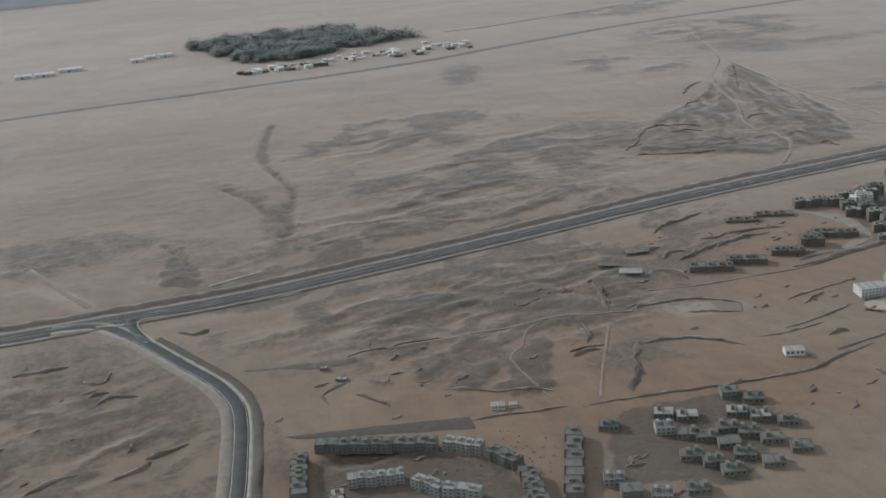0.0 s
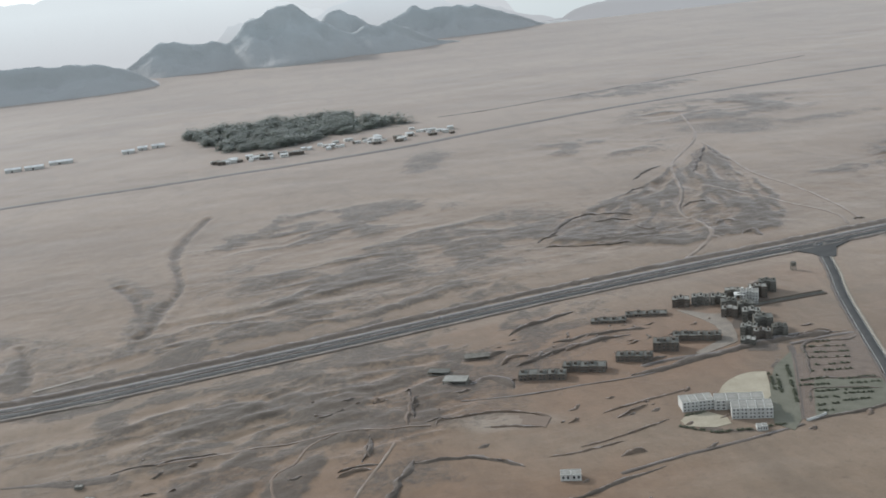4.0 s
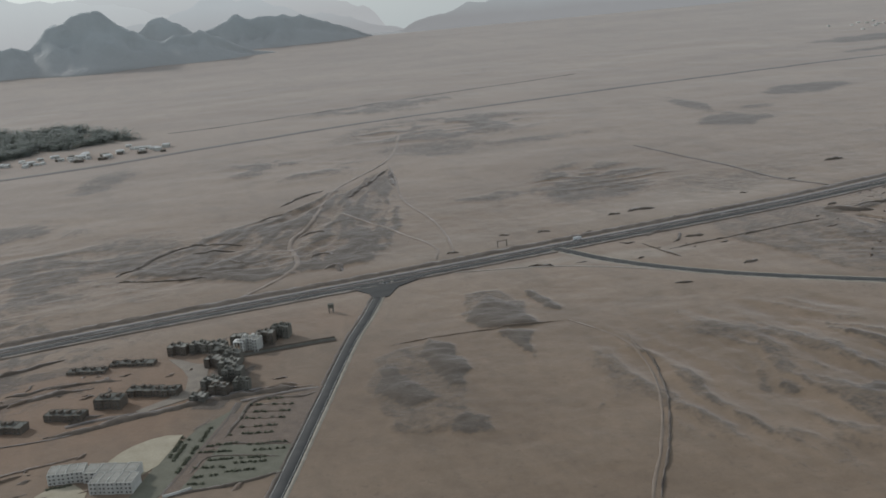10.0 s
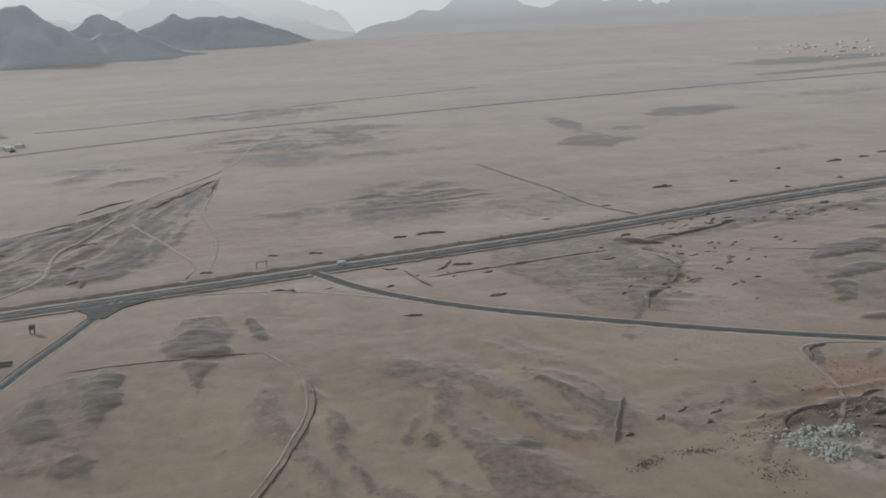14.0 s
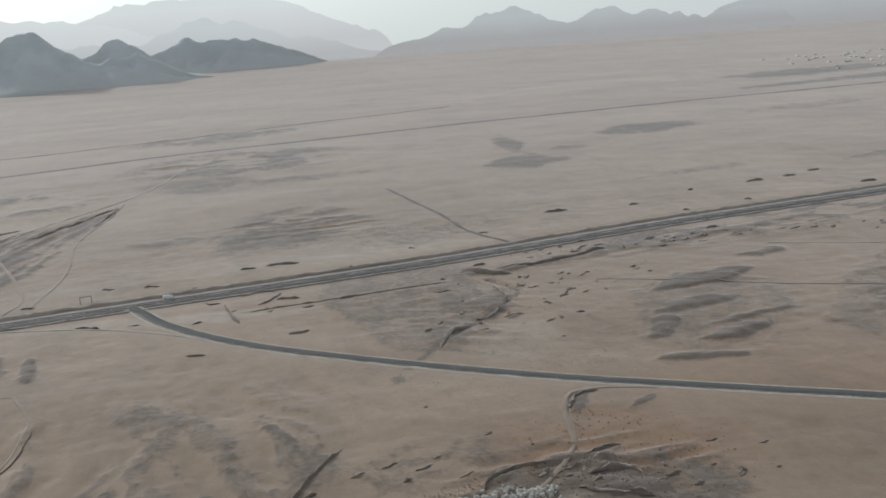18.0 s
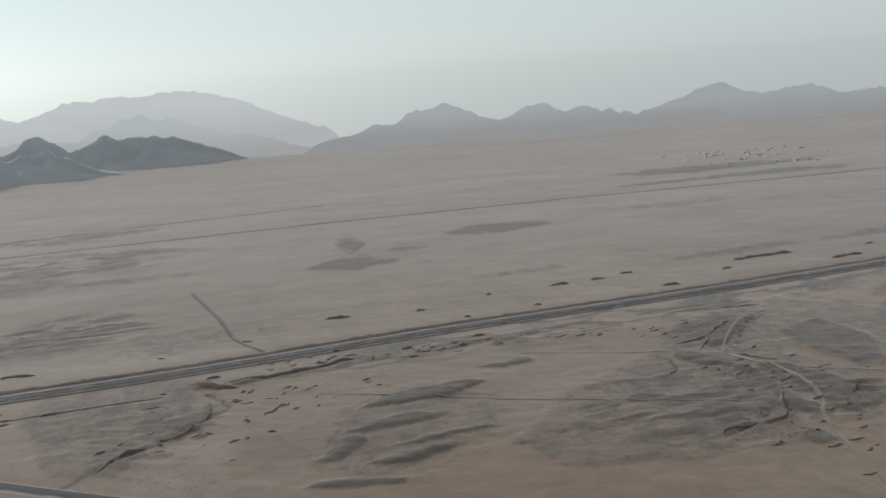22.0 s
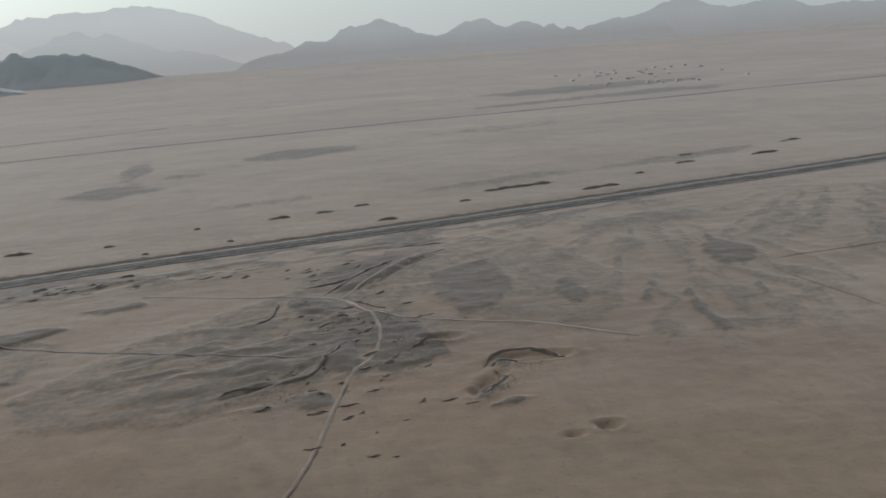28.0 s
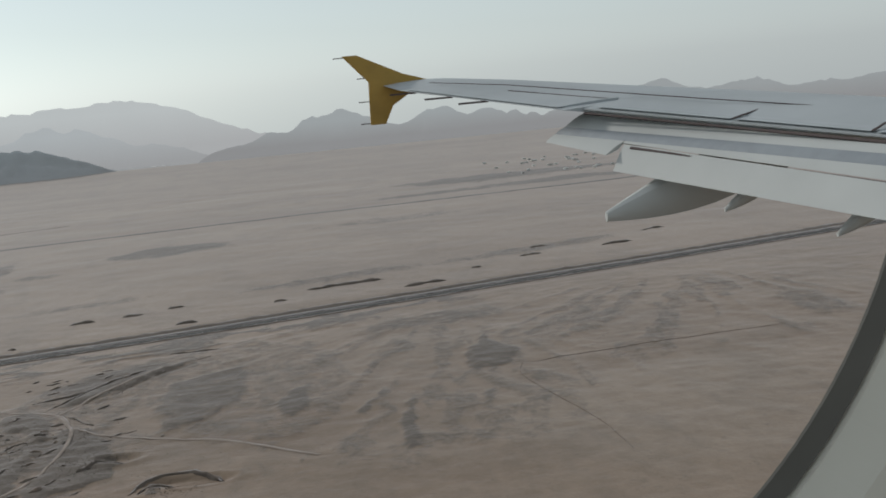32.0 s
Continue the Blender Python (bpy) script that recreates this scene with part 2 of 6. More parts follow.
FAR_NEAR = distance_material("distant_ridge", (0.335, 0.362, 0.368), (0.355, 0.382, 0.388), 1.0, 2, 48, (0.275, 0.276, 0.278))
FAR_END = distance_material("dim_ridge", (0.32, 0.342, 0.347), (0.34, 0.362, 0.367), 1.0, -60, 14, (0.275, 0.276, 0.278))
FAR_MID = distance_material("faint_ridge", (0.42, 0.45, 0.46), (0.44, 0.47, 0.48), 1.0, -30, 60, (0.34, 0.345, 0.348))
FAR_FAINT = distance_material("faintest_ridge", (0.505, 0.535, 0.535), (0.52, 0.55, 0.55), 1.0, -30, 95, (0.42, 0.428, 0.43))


# ---- shapes ----
def value_noise(x, y, seed=0):
    ix, iy = np.floor(x), np.floor(y)
    fx, fy = x - ix, y - iy
    fx, fy = fx * fx * (3 - 2 * fx), fy * fy * (3 - 2 * fy)

    def h(a, b):
        v = np.sin(a * 127.1 + b * 311.7 + seed * 74.7) * 43758.5453
        return v - np.floor(v)

    return (h(ix, iy) * (1 - fx) + h(ix + 1, iy) * fx) * (1 - fy) + (h(ix, iy + 1) * (1 - fx) + h(ix + 1, iy + 1) * fx) * fy


def fbm(x, y, octaves=4, seed=0, ridged=False):
    total, amp, norm = 0.0, 1.0, 0.0
    for o in range(octaves):
        v = value_noise(x * 2**o, y * 2**o, seed + o * 7)
        total = total + amp * (1 - np.abs(2 * v - 1) if ridged else v)
        norm, amp = norm + amp, amp * 0.5
    return total / norm


def smooth(a, b, v):
    v = np.clip((v - a) / (b - a), 0, 1)
    return v * v * (3 - 2 * v)


def curve_points(points, step=4.0):
    """Even points along a smooth line through the given ones."""
    p = [np.array(q, float) for q in points]
    p = [2 * p[0] - p[1]] + p + [2 * p[-1] - p[-2]]
    out = []
    for a, b, c, d in zip(p, p[1:], p[2:], p[3:]):
        n = max(2, int(np.linalg.norm(c - b) / step))
        for k in range(n):
            t = k / n
            out.append(0.5 * (2 * b + (c - a) * t + (2 * a - 5 * b + 4 * c - d) * t * t + (3 * b - a - 3 * c + d) * t**3))
    out.append(p[-2])
    return np.array(out)


def line_distance(x, y, line):
    best = np.full(x.shape, 1e9)
    for (ax, ay), (bx, by) in zip(line, line[1:]):
        dx, dy = bx - ax, by - ay
        t = np.clip(((x - ax) * dx + (y - ay) * dy) / (dx * dx + dy * dy + 1e-9), 0, 1)
        best = np.minimum(best, np.hypot(x - ax - t * dx, y - ay - t * dy))
    return best


def mesh_object(name, verts, faces, mat, parent=None, flat=False):
    me = bpy.data.meshes.new(name)
    me.from_pydata([tuple(map(float, v)) for v in verts], [], [tuple(map(int, f)) for f in faces])
    me.materials.append(mat)
    if not flat:
        me.polygons.foreach_set("use_smooth", [True] * len(me.polygons))
    me.update()
    ob = new(name, me)
    if parent:
        ob.parent = parent
    return ob


def part(name, bm, mat, parent=None, label=""):
    """One bmesh as one mesh object, under a thing or a part."""
    me = bpy.data.meshes.new(name)
    bmesh.ops.recalc_face_normals(bm, faces=bm.faces)
    bm.to_mesh(me)
    bm.free()
    me.materials.append(mat)
    ob = new(name, me)
    if parent:
        ob.parent = parent
    return tagged(ob, label) if label else ob


def grid_faces(rows, cols):
    i = np.arange(rows - 1)[:, None] * cols + np.arange(cols - 1)[None, :]
    return np.stack([i, i + 1, i + cols + 1, i + cols], -1).reshape(-1, 4)


def ribbon(name, points, profile, mat, parent=None, step=5.0, rough=0.0, seed=0, taper=False):
    """A strip along a line. profile: (offset to the left, height) from one edge to the other. taper: it runs out at both ends."""
    line = curve_points(points, step)
    t = np.gradient(line, axis=0)
    t /= np.linalg.norm(t, axis=1)[:, None] + 1e-9
    left = np.stack([-t[:, 1], t[:, 0]], 1)
    way = np.concatenate([[0], np.cumsum(np.linalg.norm(np.diff(line, axis=0), axis=1))])
    verts = []
    for k, (p, n) in enumerate(zip(line, left)):
        body = 1.0
        if taper:
            body = 0.08 + 0.92 * float(smooth(0, 0.12 * way[-1] + 1.5, min(way[k], way[-1] - way[k])))
            body *= 0.35 + 1.3 * float(fbm(np.array(way[k] / 5.0), np.array(seed * 3.7), 4, seed))
            p = p + n * 2.4 * profile[0][0] * (float(fbm(np.array(way[k] / 9.0), np.array(seed * 1.3), 3, seed + 5)) - 0.5)
        for j, (off, z) in enumerate(profile):
            w = rough * (float(value_noise(np.array(way[k] / 3.5 + j * 9.1), np.array(j * 3.3), seed)) - 0.5) if rough else 0.0
            q = p + n * (off * body + w * 3.0)
            lift = 1.0 + (1.0 * w / rough if rough and z > 0.3 else 0.0)
            verts.append((q[0], q[1], terrain(q[0], q[1]) + z * lift * (body if taper else 1.0)))
    return mesh_object(name, verts, grid_faces(len(line), len(profile)), mat, parent)


def dip(y):
    """The plain falls away behind the foot of the mountains."""
    return -0.085 * np.maximum(0, y - 2450) + 0.0


GRID = {}


def terrain(x, y):
    """The ground's height."""
    xs, ys, z = GRID["x"], GRID["y"], GRID["z"]
    i = min(max(int(np.searchsorted(xs, x)) - 1, 0), len(xs) - 2)
    j = min(max(int(np.searchsorted(ys, y)) - 1, 0), len(ys) - 2)
    u, v = (x - xs[i]) / (xs[i + 1] - xs[i]), (y - ys[j]) / (ys[j + 1] - ys[j])
    return float((z[j, i] * (1 - u) + z[j, i + 1] * u) * (1 - v) + (z[j + 1, i] * (1 - u) + z[j + 1, i + 1] * u) * v)


# ---- ground ----
MAIN = [(-900, 470), (-300, 518), (-53, 529), (38, 534), (96, 544), (160, 556), (218, 568), (280, 581), (350, 594), (475, 613), (582, 631), (750, 661), (910, 699),
        (1100, 735), (1290, 777), (1465, 815), (2000, 945), (3000, 1190)]
WEST = [(-46, 529.5), (-32, 528), (-21.3, 521.9), (-13.2, 509.6), (-5, 495.5), (7.7, 468), (20.6, 440), (26.1, 419), (26.4, 404), (23.2, 378), (16, 336), (2, 284), (-25, 200), (-125, -97), (-237, -544)]
MIDDLE = [(472, 609), (450, 552), (432, 508), (386, 378), (365, 325), (325, 220), (210, -80), (60, -560)]
EAST = [(578, 626), (600, 583), (638, 538), (693, 494), (757, 450), (809, 420), (894, 373), (1000, 318), (1200, 220), (1700, -20), (2600, -420)]
FAR_TRACK = [(-600, 980), (-62, 1063), (78, 1078), (190, 1096), (303, 1120), (425, 1165), (615, 1220), (950, 1275), (1209, 1305), (1409, 1318), (2200, 1400)]

# sheets of dark gravel: centre, half length, half width, turn in degrees, strength
WEST_GRAVEL = [(-53, 645, 60, 40, 0, 0.7), (-34, 486, 40, 40, 0, 0.55), (33, 373, 10, 26, 0, 0.4), (30, 601, 46, 60, 20, 0.4), (66, 722, 10, 60, 20, 0.5), (79, 652, 12, 44, -10, 0.7),
    (119, 416, 30, 20, 15, 0.6), (118, 482, 36, 22, 10, 0.6)]
SITE_GRAVEL = [(167, 507, 46, 16, 18, 0.4), (174, 698, 100, 20, 20, 0.3), (189, 396, 30, 16, 10, 0.5), (214, 468, 36, 18, 20, 0.5), (250, 660, 120, 26, 16, 0.35),
    (310, 760, 110, 22, 14, 0.35), (312, 1030, 22, 60, -20, 0.7), (385, 692, 52, 24, 8, 0.6)]
HILL_GRAVEL = [(524, 880, 12, 56, -12, 0.8), (590, 785, 36, 14, 5, 0.6), (600, 1010, 60, 50, 0, 0.6), (655, 770, 45, 55, 5, 0.7), (690, 1000, 60, 20, 0, 0.6)]
WADI_GRAVEL = [(730, 512, 8, 24, -45, 0.6), (738, 350, 40, 16, 10, 0.7), (760, 745, 60, 40, 10, 0.45), (762, 560, 9, 34, -25, 0.5), (768, 335, 34, 22, 0, 0.7), (885, 980, 34, 40, -25, 1.1),
    (893, 1090, 14, 60, 0, 0.8), (940, 1036, 24, 14, 0, 0.6)]
EAST_GRAVEL = [(1000, 870, 70, 12, 12, 0.5), (1045, 1118, 60, 34, 12, 1.1), (1060, 640, 44, 22, 40, 0.8), (1180, 870, 80, 16, 14, 0.6), (1230, 690, 60, 22, 12, 0.6), (1250, 1180, 90, 26, 8, 0.5),
    (1330, 900, 90, 18, 14, 0.6), (1330, 1380, 80, 16, 4, 0.9), (1450, 1510, 160, 46, 4, 1.1), (1480, 1400, 130, 30, 4, 1.0)]
GRAVEL = WEST_GRAVEL + SITE_GRAVEL + HILL_GRAVEL + WADI_GRAVEL + EAST_GRAVEL
RED = [(757, 356, 12, 9, 0, 1.2), (756, 333, 12, 9, 0, 1.2), (772, 398, 12, 9, 0, 1.2), (759, 326, 12, 9, 0, 1.2), (766, 406, 12, 9, 0, 1.2),
       (285, 480, 110, 60, 15, 0.9), (149, 391, 90, 60, 10, 0.8), (200, 358, 90, 40, 0, 0.9), (760, 370, 60, 40, 0, 0.9),
       (890, 420, 110, 70, 10, 0.55), (62, 328, 60, 40, 0, 0.6), (240, 540, 60, 14, 12, 0.6), (1060, 430, 60, 50, 0, 0.4), (420, 560, 40, 22, 0, 0.5)]
PALE = [(615, 592, 56, 10, -4, 0.9), (560, 600, 30, 7, 4, 0.8), (760, 500, 20, 40, -20, 0.5), (860, 655, 90, 12, 14, 0.5),
        (232, 432, 26, 9, -14, 0.9), (725, 325, 26, 20, 0, 1.0), (700, 700, 120, 40, 15, 0.4), (59, 554, 30, 5, 0, 0.9),
        (1290, 480, 120, 90, 0, 0.35), (520, 660, 60, 40, 0, 0.3), (-34, 558, 8, 40, 30, 0.8)]
# dark gravel hills, scoured patches and painted-in shaded flanks with sharp edges: strength and outline
WEST_PATCHES_A = [(1.0, [(3, 568), (9, 609), (17, 617), (23, 593), (30, 568), (23, 553)]),
    (1.0, [(16, 643), (23, 641), (26, 612), (20, 611)]),
    (1.0, [(92, 478), (111, 494), (121, 501), (140, 501), (140, 490), (126, 480), (113, 473), (95, 469)]),
    (1.0, [(135, 482), (150, 497), (164, 497), (161, 485), (146, 474), (136, 475)]),
    (0.95, [(88, 454), (104, 461), (122, 462), (128, 454), (114, 449), (93, 444)]),
    (0.8, [(171, 499), (191, 507), (188, 478), (171, 468), (165, 478)]),
    (1.0, [(126, 439), (140, 444), (141, 438), (127, 434)])]
WEST_PATCHES_B = [(0.8, [(132, 401), (144, 424), (163, 435), (163, 417), (151, 394), (150, 380), (138, 377), (131, 384)]),
    (0.85, [(117, 435), (129, 448), (140, 444), (127, 425), (117, 418)]), (0.85, [(146, 472), (163, 490), (180, 495), (190, 482), (180, 462), (166, 457), (151, 459)]),
    (0.85, [(124, 481), (140, 496), (153, 494), (144, 476), (127, 469)]), (0.9, [(91, 406), (101, 420), (121, 428), (115, 418), (105, 409)]),
    (0.8, [(104, 399), (113, 409), (134, 420), (133, 401), (122, 391), (109, 390)]), (0.8, [(119, 389), (129, 395), (142, 393), (140, 379), (128, 377)]),
    (0.8, [(75, 418), (81, 421), (92, 412), (90, 404), (80, 410)]), (0.75, [(185, 463), (199, 464), (202, 452), (193, 446), (185, 451)])]
SITE_PATCHES = [(0.8, [(138, 638), (161, 658), (185, 690), (184, 673), (164, 642), (143, 628)]),
    (1.0, [(140, 556), (166, 577), (183, 580), (211, 594), (210, 582), (183, 569), (159, 555)]),
    (0.75, [(171, 662), (202, 683), (238, 691), (243, 674), (207, 655), (176, 641)]),
    (0.75, [(190, 597), (216, 615), (244, 635), (265, 642), (263, 626), (234, 606), (202, 591)]),
    (0.55, [(217, 512), (226, 516), (235, 504), (233, 490), (220, 492), (216, 501)]),
    (0.55, [(233, 475), (239, 480), (254, 473), (251, 460), (236, 463)])]
# broad thin spreads of gravel
SPREADS = [(0.46, [(428, 451), (440, 490), (462, 502), (476, 491), (472, 448), (467, 410), (452, 393), (431, 403)]),
    (0.6, [(491, 525), (503, 565), (524, 568), (531, 539), (523, 507), (506, 494)]),
    (0.42, [(1062, 674), (1129, 689), (1166, 641), (1179, 570), (1145, 493), (1105, 500), (1076, 548)]),
    (0.42, [(808, 475), (830, 558), (868, 585), (908, 556), (902, 509), (868, 466), (829, 453)]),
    (0.5, [(672, 605), (690, 675), (739, 673), (768, 635), (756, 551), (733, 489), (700, 502)]),
    (0.45, [(895, 479), (939, 543), (1021, 618), (1083, 650), (1064, 544), (1024, 459), (960, 424), (907, 437)])]
FORK_PATCHES_A = [(1.2, [(492, 523), (501, 542), (515, 560), (525, 538), (526, 504), (530, 498), (519, 500), (509, 501), (495, 505)]),
    (1.0, [(502, 501), (514, 500), (521, 491), (516, 482), (513, 474), (508, 450), (504, 459), (501, 486)]),
    (1.2, [(531, 559), (539, 557), (546, 530), (542, 513), (536, 520), (532, 541)]),
    (1.2, [(461, 485), (470, 504), (479, 492), (478, 457), (470, 435), (462, 442), (461, 466)]),
    (1.1, [(433, 446), (440, 473), (445, 486), (450, 458), (458, 431), (451, 427), (441, 427)]),
    (0.8, [(448, 395), (457, 414), (473, 406), (470, 387)])]
FORK_PATCHES_B = [(0.8, [(502, 384), (513, 401), (525, 416), (519, 402), (506, 387)])]
# dark flanks of the ribs, their shade painted as gravel colour
RIBS_PATCHES_A = [(0.95, [(618, 440), (623, 445), (625, 431), (618, 424)]),
    (0.9, [(625, 424), (632, 416), (638, 391), (646, 371), (644, 364), (636, 376), (630, 392)]),
    (0.9, [(639, 431), (647, 434), (655, 412), (658, 387), (654, 390), (648, 410)]),
    (0.8, [(650, 468), (656, 459), (651, 449)]),
    (0.85, [(583, 380), (586, 393), (595, 404), (591, 387)]),
    (0.85, [(594, 380), (595, 392), (600, 401), (599, 382)]),
    (0.85, [(609, 369), (621, 380), (629, 368), (624, 358), (614, 362)]),
    (0.6, [(575, 387), (582, 406), (599, 423), (589, 402), (579, 379)]),
    (0.6, [(603, 421), (613, 404), (618, 380), (610, 392)])]
RIBS_PATCHES_B = [(0.7, [(624, 415), (630, 415), (636, 402), (626, 391), (621, 400)]),
    (0.8, [(633, 398), (638, 393), (644, 371), (640, 366), (631, 382)]),
    (0.9, [(606, 369), (614, 379), (626, 370), (618, 364), (609, 362)]),
    (0.7, [(618, 444), (624, 440), (620, 424), (616, 432)]),
    (0.7, [(587, 395), (594, 395), (591, 379), (583, 377)])]
QUARRY_PATCHES = [(1.3, [(707, 348), (716, 360), (730, 366), (739, 362), (733, 357), (717, 353), (712, 348)]),
    (1.3, [(750, 369), (764, 373), (758, 353), (749, 351), (746, 357)]),
    (1.2, [(741, 353), (763, 348), (772, 340), (763, 329), (746, 335), (740, 344)]),
    (1.0, [(761, 424), (772, 427), (760, 402), (756, 404), (757, 413)]),
    (1.2, [(775, 403), (786, 415), (795, 416), (791, 409), (779, 401)]),
    (0.9, [(693, 471), (700, 472), (703, 463), (695, 458)])]
# shaded south sides of the dunes, put in as gravel colour
DUNE_PATCHES_A = [(1.2, [(837, 546), (845, 563), (864, 576), (892, 582), (913, 576), (890, 558), (869, 552), (848, 548)]),
    (1.1, [(826, 518), (843, 532), (863, 538), (886, 531), (872, 519), (850, 514), (831, 510)]),
    (1.2, [(813, 482), (824, 507), (836, 516), (839, 501), (827, 482), (818, 477)]),
    (1.1, [(838, 488), (855, 499), (876, 503), (896, 504), (893, 497), (871, 492), (852, 487)]),
    (1.2, [(833, 473), (845, 481), (861, 489), (880, 488), (872, 475), (854, 466), (839, 466)]),
    (1.1, [(803, 451), (809, 460), (826, 459), (851, 451), (846, 441), (825, 444)])]
DUNE_PATCHES_B = [(0.8, [(906, 603), (937, 615), (943, 605), (919, 589)])]
WADI_PATCHES = [(1.2, [(756, 625), (763, 638), (772, 630), (767, 616), (759, 614)]),
    (1.1, [(778, 628), (788, 636), (801, 632), (793, 621), (780, 617)]),
    (1.1, [(759, 537), (767, 544), (772, 540), (766, 528)]),
    (1.2, [(722, 504), (731, 528), (746, 539), (757, 547), (769, 568), (765, 550), (751, 533), (736, 518), (728, 501)]),
    (0.9, [(763, 575), (767, 612), (771, 594), (768, 563)]),
    (0.7, [(728, 547), (733, 573), (740, 580), (737, 547)]),
    (0.7, [(741, 537), (745, 571), (750, 581), (748, 543)]),
    (0.7, [(749, 542), (754, 579), (759, 577), (757, 553)])]
STONY_PATCHES_A = [(1.2, [(1006, 586), (1022, 590), (1036, 564), (1037, 509), (1034, 466), (1023, 463), (1016, 479), (1025, 505), (1032, 526), (1025, 549), (1014, 552)]),
    (1.15, [(1040, 552), (1055, 548), (1072, 498), (1072, 477), (1057, 464), (1046, 455), (1039, 463), (1039, 508)]),
    (1.2, [(1027, 588), (1042, 616), (1060, 640), (1080, 652), (1103, 667), (1085, 640), (1065, 616), (1046, 589)]),
    (0.85, [(955, 483), (971, 491), (994, 487), (1002, 495), (1004, 483), (986, 472)]),
    (0.8, [(969, 512), (1001, 516), (1003, 506), (974, 502)]),
    (0.75, [(960, 549), (997, 550), (997, 541), (966, 541)])]
STONY_PATCHES_B = [(0.9, [(1005, 438), (1016, 451), (1022, 443), (1021, 427), (1009, 424)]),
    (0.75, [(1082, 609), (1101, 622), (1122, 633), (1123, 571), (1106, 536), (1086, 523), (1079, 565)])]
SHEET_PATCHES_A = [(0.85, [(1132, 545), (1142, 574), (1154, 583), (1151, 538), (1140, 520)]),
    (0.8, [(1169, 526), (1186, 567), (1186, 544), (1170, 509)]),
    (0.8, [(1200, 561), (1202, 554), (1193, 511), (1193, 467), (1180, 456), (1183, 496), (1188, 523)]),
    (0.85, [(1227, 600), (1244, 636), (1258, 593), (1248, 565), (1224, 560)]),
    (0.7, [(1224, 529), (1235, 535), (1227, 507), (1218, 501)]),
    (0.7, [(1142, 470), (1154, 494), (1156, 489), (1148, 468), (1138, 449)]),
    (1.2, [(1082, 452), (1089, 465), (1096, 460), (1089, 446)]),
    (1.2, [(1071, 418), (1078, 434), (1088, 441), (1083, 426), (1073, 414)])]
SHEET_PATCHES_B = [(1.0, [(1073, 412), (1084, 417), (1091, 415), (1086, 410), (1074, 408)])]
# yards among the buildings: dirt and shadow painted as dark ground
YARD_PATCHES = [(0.75, [(41, 332), (47, 362), (56, 368), (83, 355), (111, 338), (111, 307)]),
    (0.8, [(133, 309), (154, 352), (169, 357), (217, 350), (211, 321), (179, 289)]),
    (1.3, [(367, 487), (394, 513), (372, 456), (357, 462)]),
    (1.3, [(393, 548), (417, 567), (402, 526), (385, 523)]),
    (1.1, [(362, 546), (381, 554), (380, 537), (360, 530)]),
    (1.2, [(373, 516), (387, 518), (369, 490), (363, 495)]),
    (1.1, [(345, 416), (369, 458), (371, 456), (340, 385), (335, 387)]),
    (0.9, [(299, 402), (305, 408), (315, 392), (330, 386), (326, 379), (305, 390)])]
PATCHES = SPREADS + YARD_PATCHES + WEST_PATCHES_A + WEST_PATCHES_B + SITE_PATCHES + FORK_PATCHES_A + FORK_PATCHES_B + RIBS_PATCHES_A + RIBS_PATCHES_B + QUARRY_PATCHES + DUNE_PATCHES_A + DUNE_PATCHES_B + WADI_PATCHES + STONY_PATCHES_A + STONY_PATCHES_B + SHEET_PATCHES_A + SHEET_PATCHES_B
# stretches of long low swells
SWELLS = [(140, 480, 82, 70, 10, 0.7), (230, 650, 150, 70, 20, 0.6), (970, 490, 60, 45, 15, 0.9), (900, 652, 120, 16, 13, 0.7), (865, 500, 70, 50, 10, 0.4), (-40, 430, 60, 80, 0, 0.7), (700, 375, 70, 40, -20, 0.5)]
# fields of low ridges: centre, half sizes, turn, height, spacing
RIDGES = [(166, 544, 190, 130, 14, 1.5, 19), (168, 469, 120, 60, 14, 1.3, 13), 
          (740, 545, 40, 50, -30, 1.4, 14), (250, 720, 160, 90, 15, 1.2, 30), (1000, 500, 90, 80, 22, 0.9, 13),
          (745, 348, 60, 40, 10, 1.6, 9), (-52, 394, 90, 90, 20, 1.1, 15), (1050, 700, 300, 40, 14, 1.4, 16), (395, 690, 60, 40, 10, 1.2, 10),
          (680, 810, 60, 70, 5, 1.3, 14), (640, 1120, 130, 90, 8, 2.2, 34), (620, 1330, 120, 70, 6, 2.4, 44), (470, 1000, 70, 80, 15, 1.4, 26), (200, 830, 120, 70, 14, 1.2, 24)]


def blobs(x, y, spots, wobble, seed):
    value = np.zeros(x.shape)
    for n, (cx, cy, a, b, turn, strength) in enumerate(spots):
        near = (np.abs(x - cx) < 2.2 * max(a, b)) & (np.abs(y - cy) < 2.2 * max(a, b))
        if not near.any():
            continue
        dx, dy = x[near] - cx, y[near] - cy
        c, s = math.cos(radians(turn)), math.sin(radians(turn))
        d = np.hypot((dx * c + dy * s) / a, (dy * c - dx * s) / b)
        d = d + wobble * (fbm(x[near] / (0.5 * min(a, b) + 8), y[near] / (0.5 * min(a, b) + 8), 3, seed + n) - 0.5)
        value[near] = np.maximum(value[near], strength * (1 - smooth(0.42, 1.3, d)))
    return value


def within(x, y, outline, soft):
    """1 well inside the outline, falling to 0 at its edge."""
    hit = np.zeros(x.shape, bool)
    for (ax, ay), (bx, by) in zip(outline, outline[1:] + outline[:1]):
        hit ^= ((ay > y) != (by > y)) & (x < (bx - ax) * (y - ay) / (by - ay + 1e-9) + ax)
    return hit * smooth(0, soft, line_distance(x, y, outline + outline[:1]) + 1.2 * soft * (fbm(x / 14, y / 14, 3, 15) - 0.5))


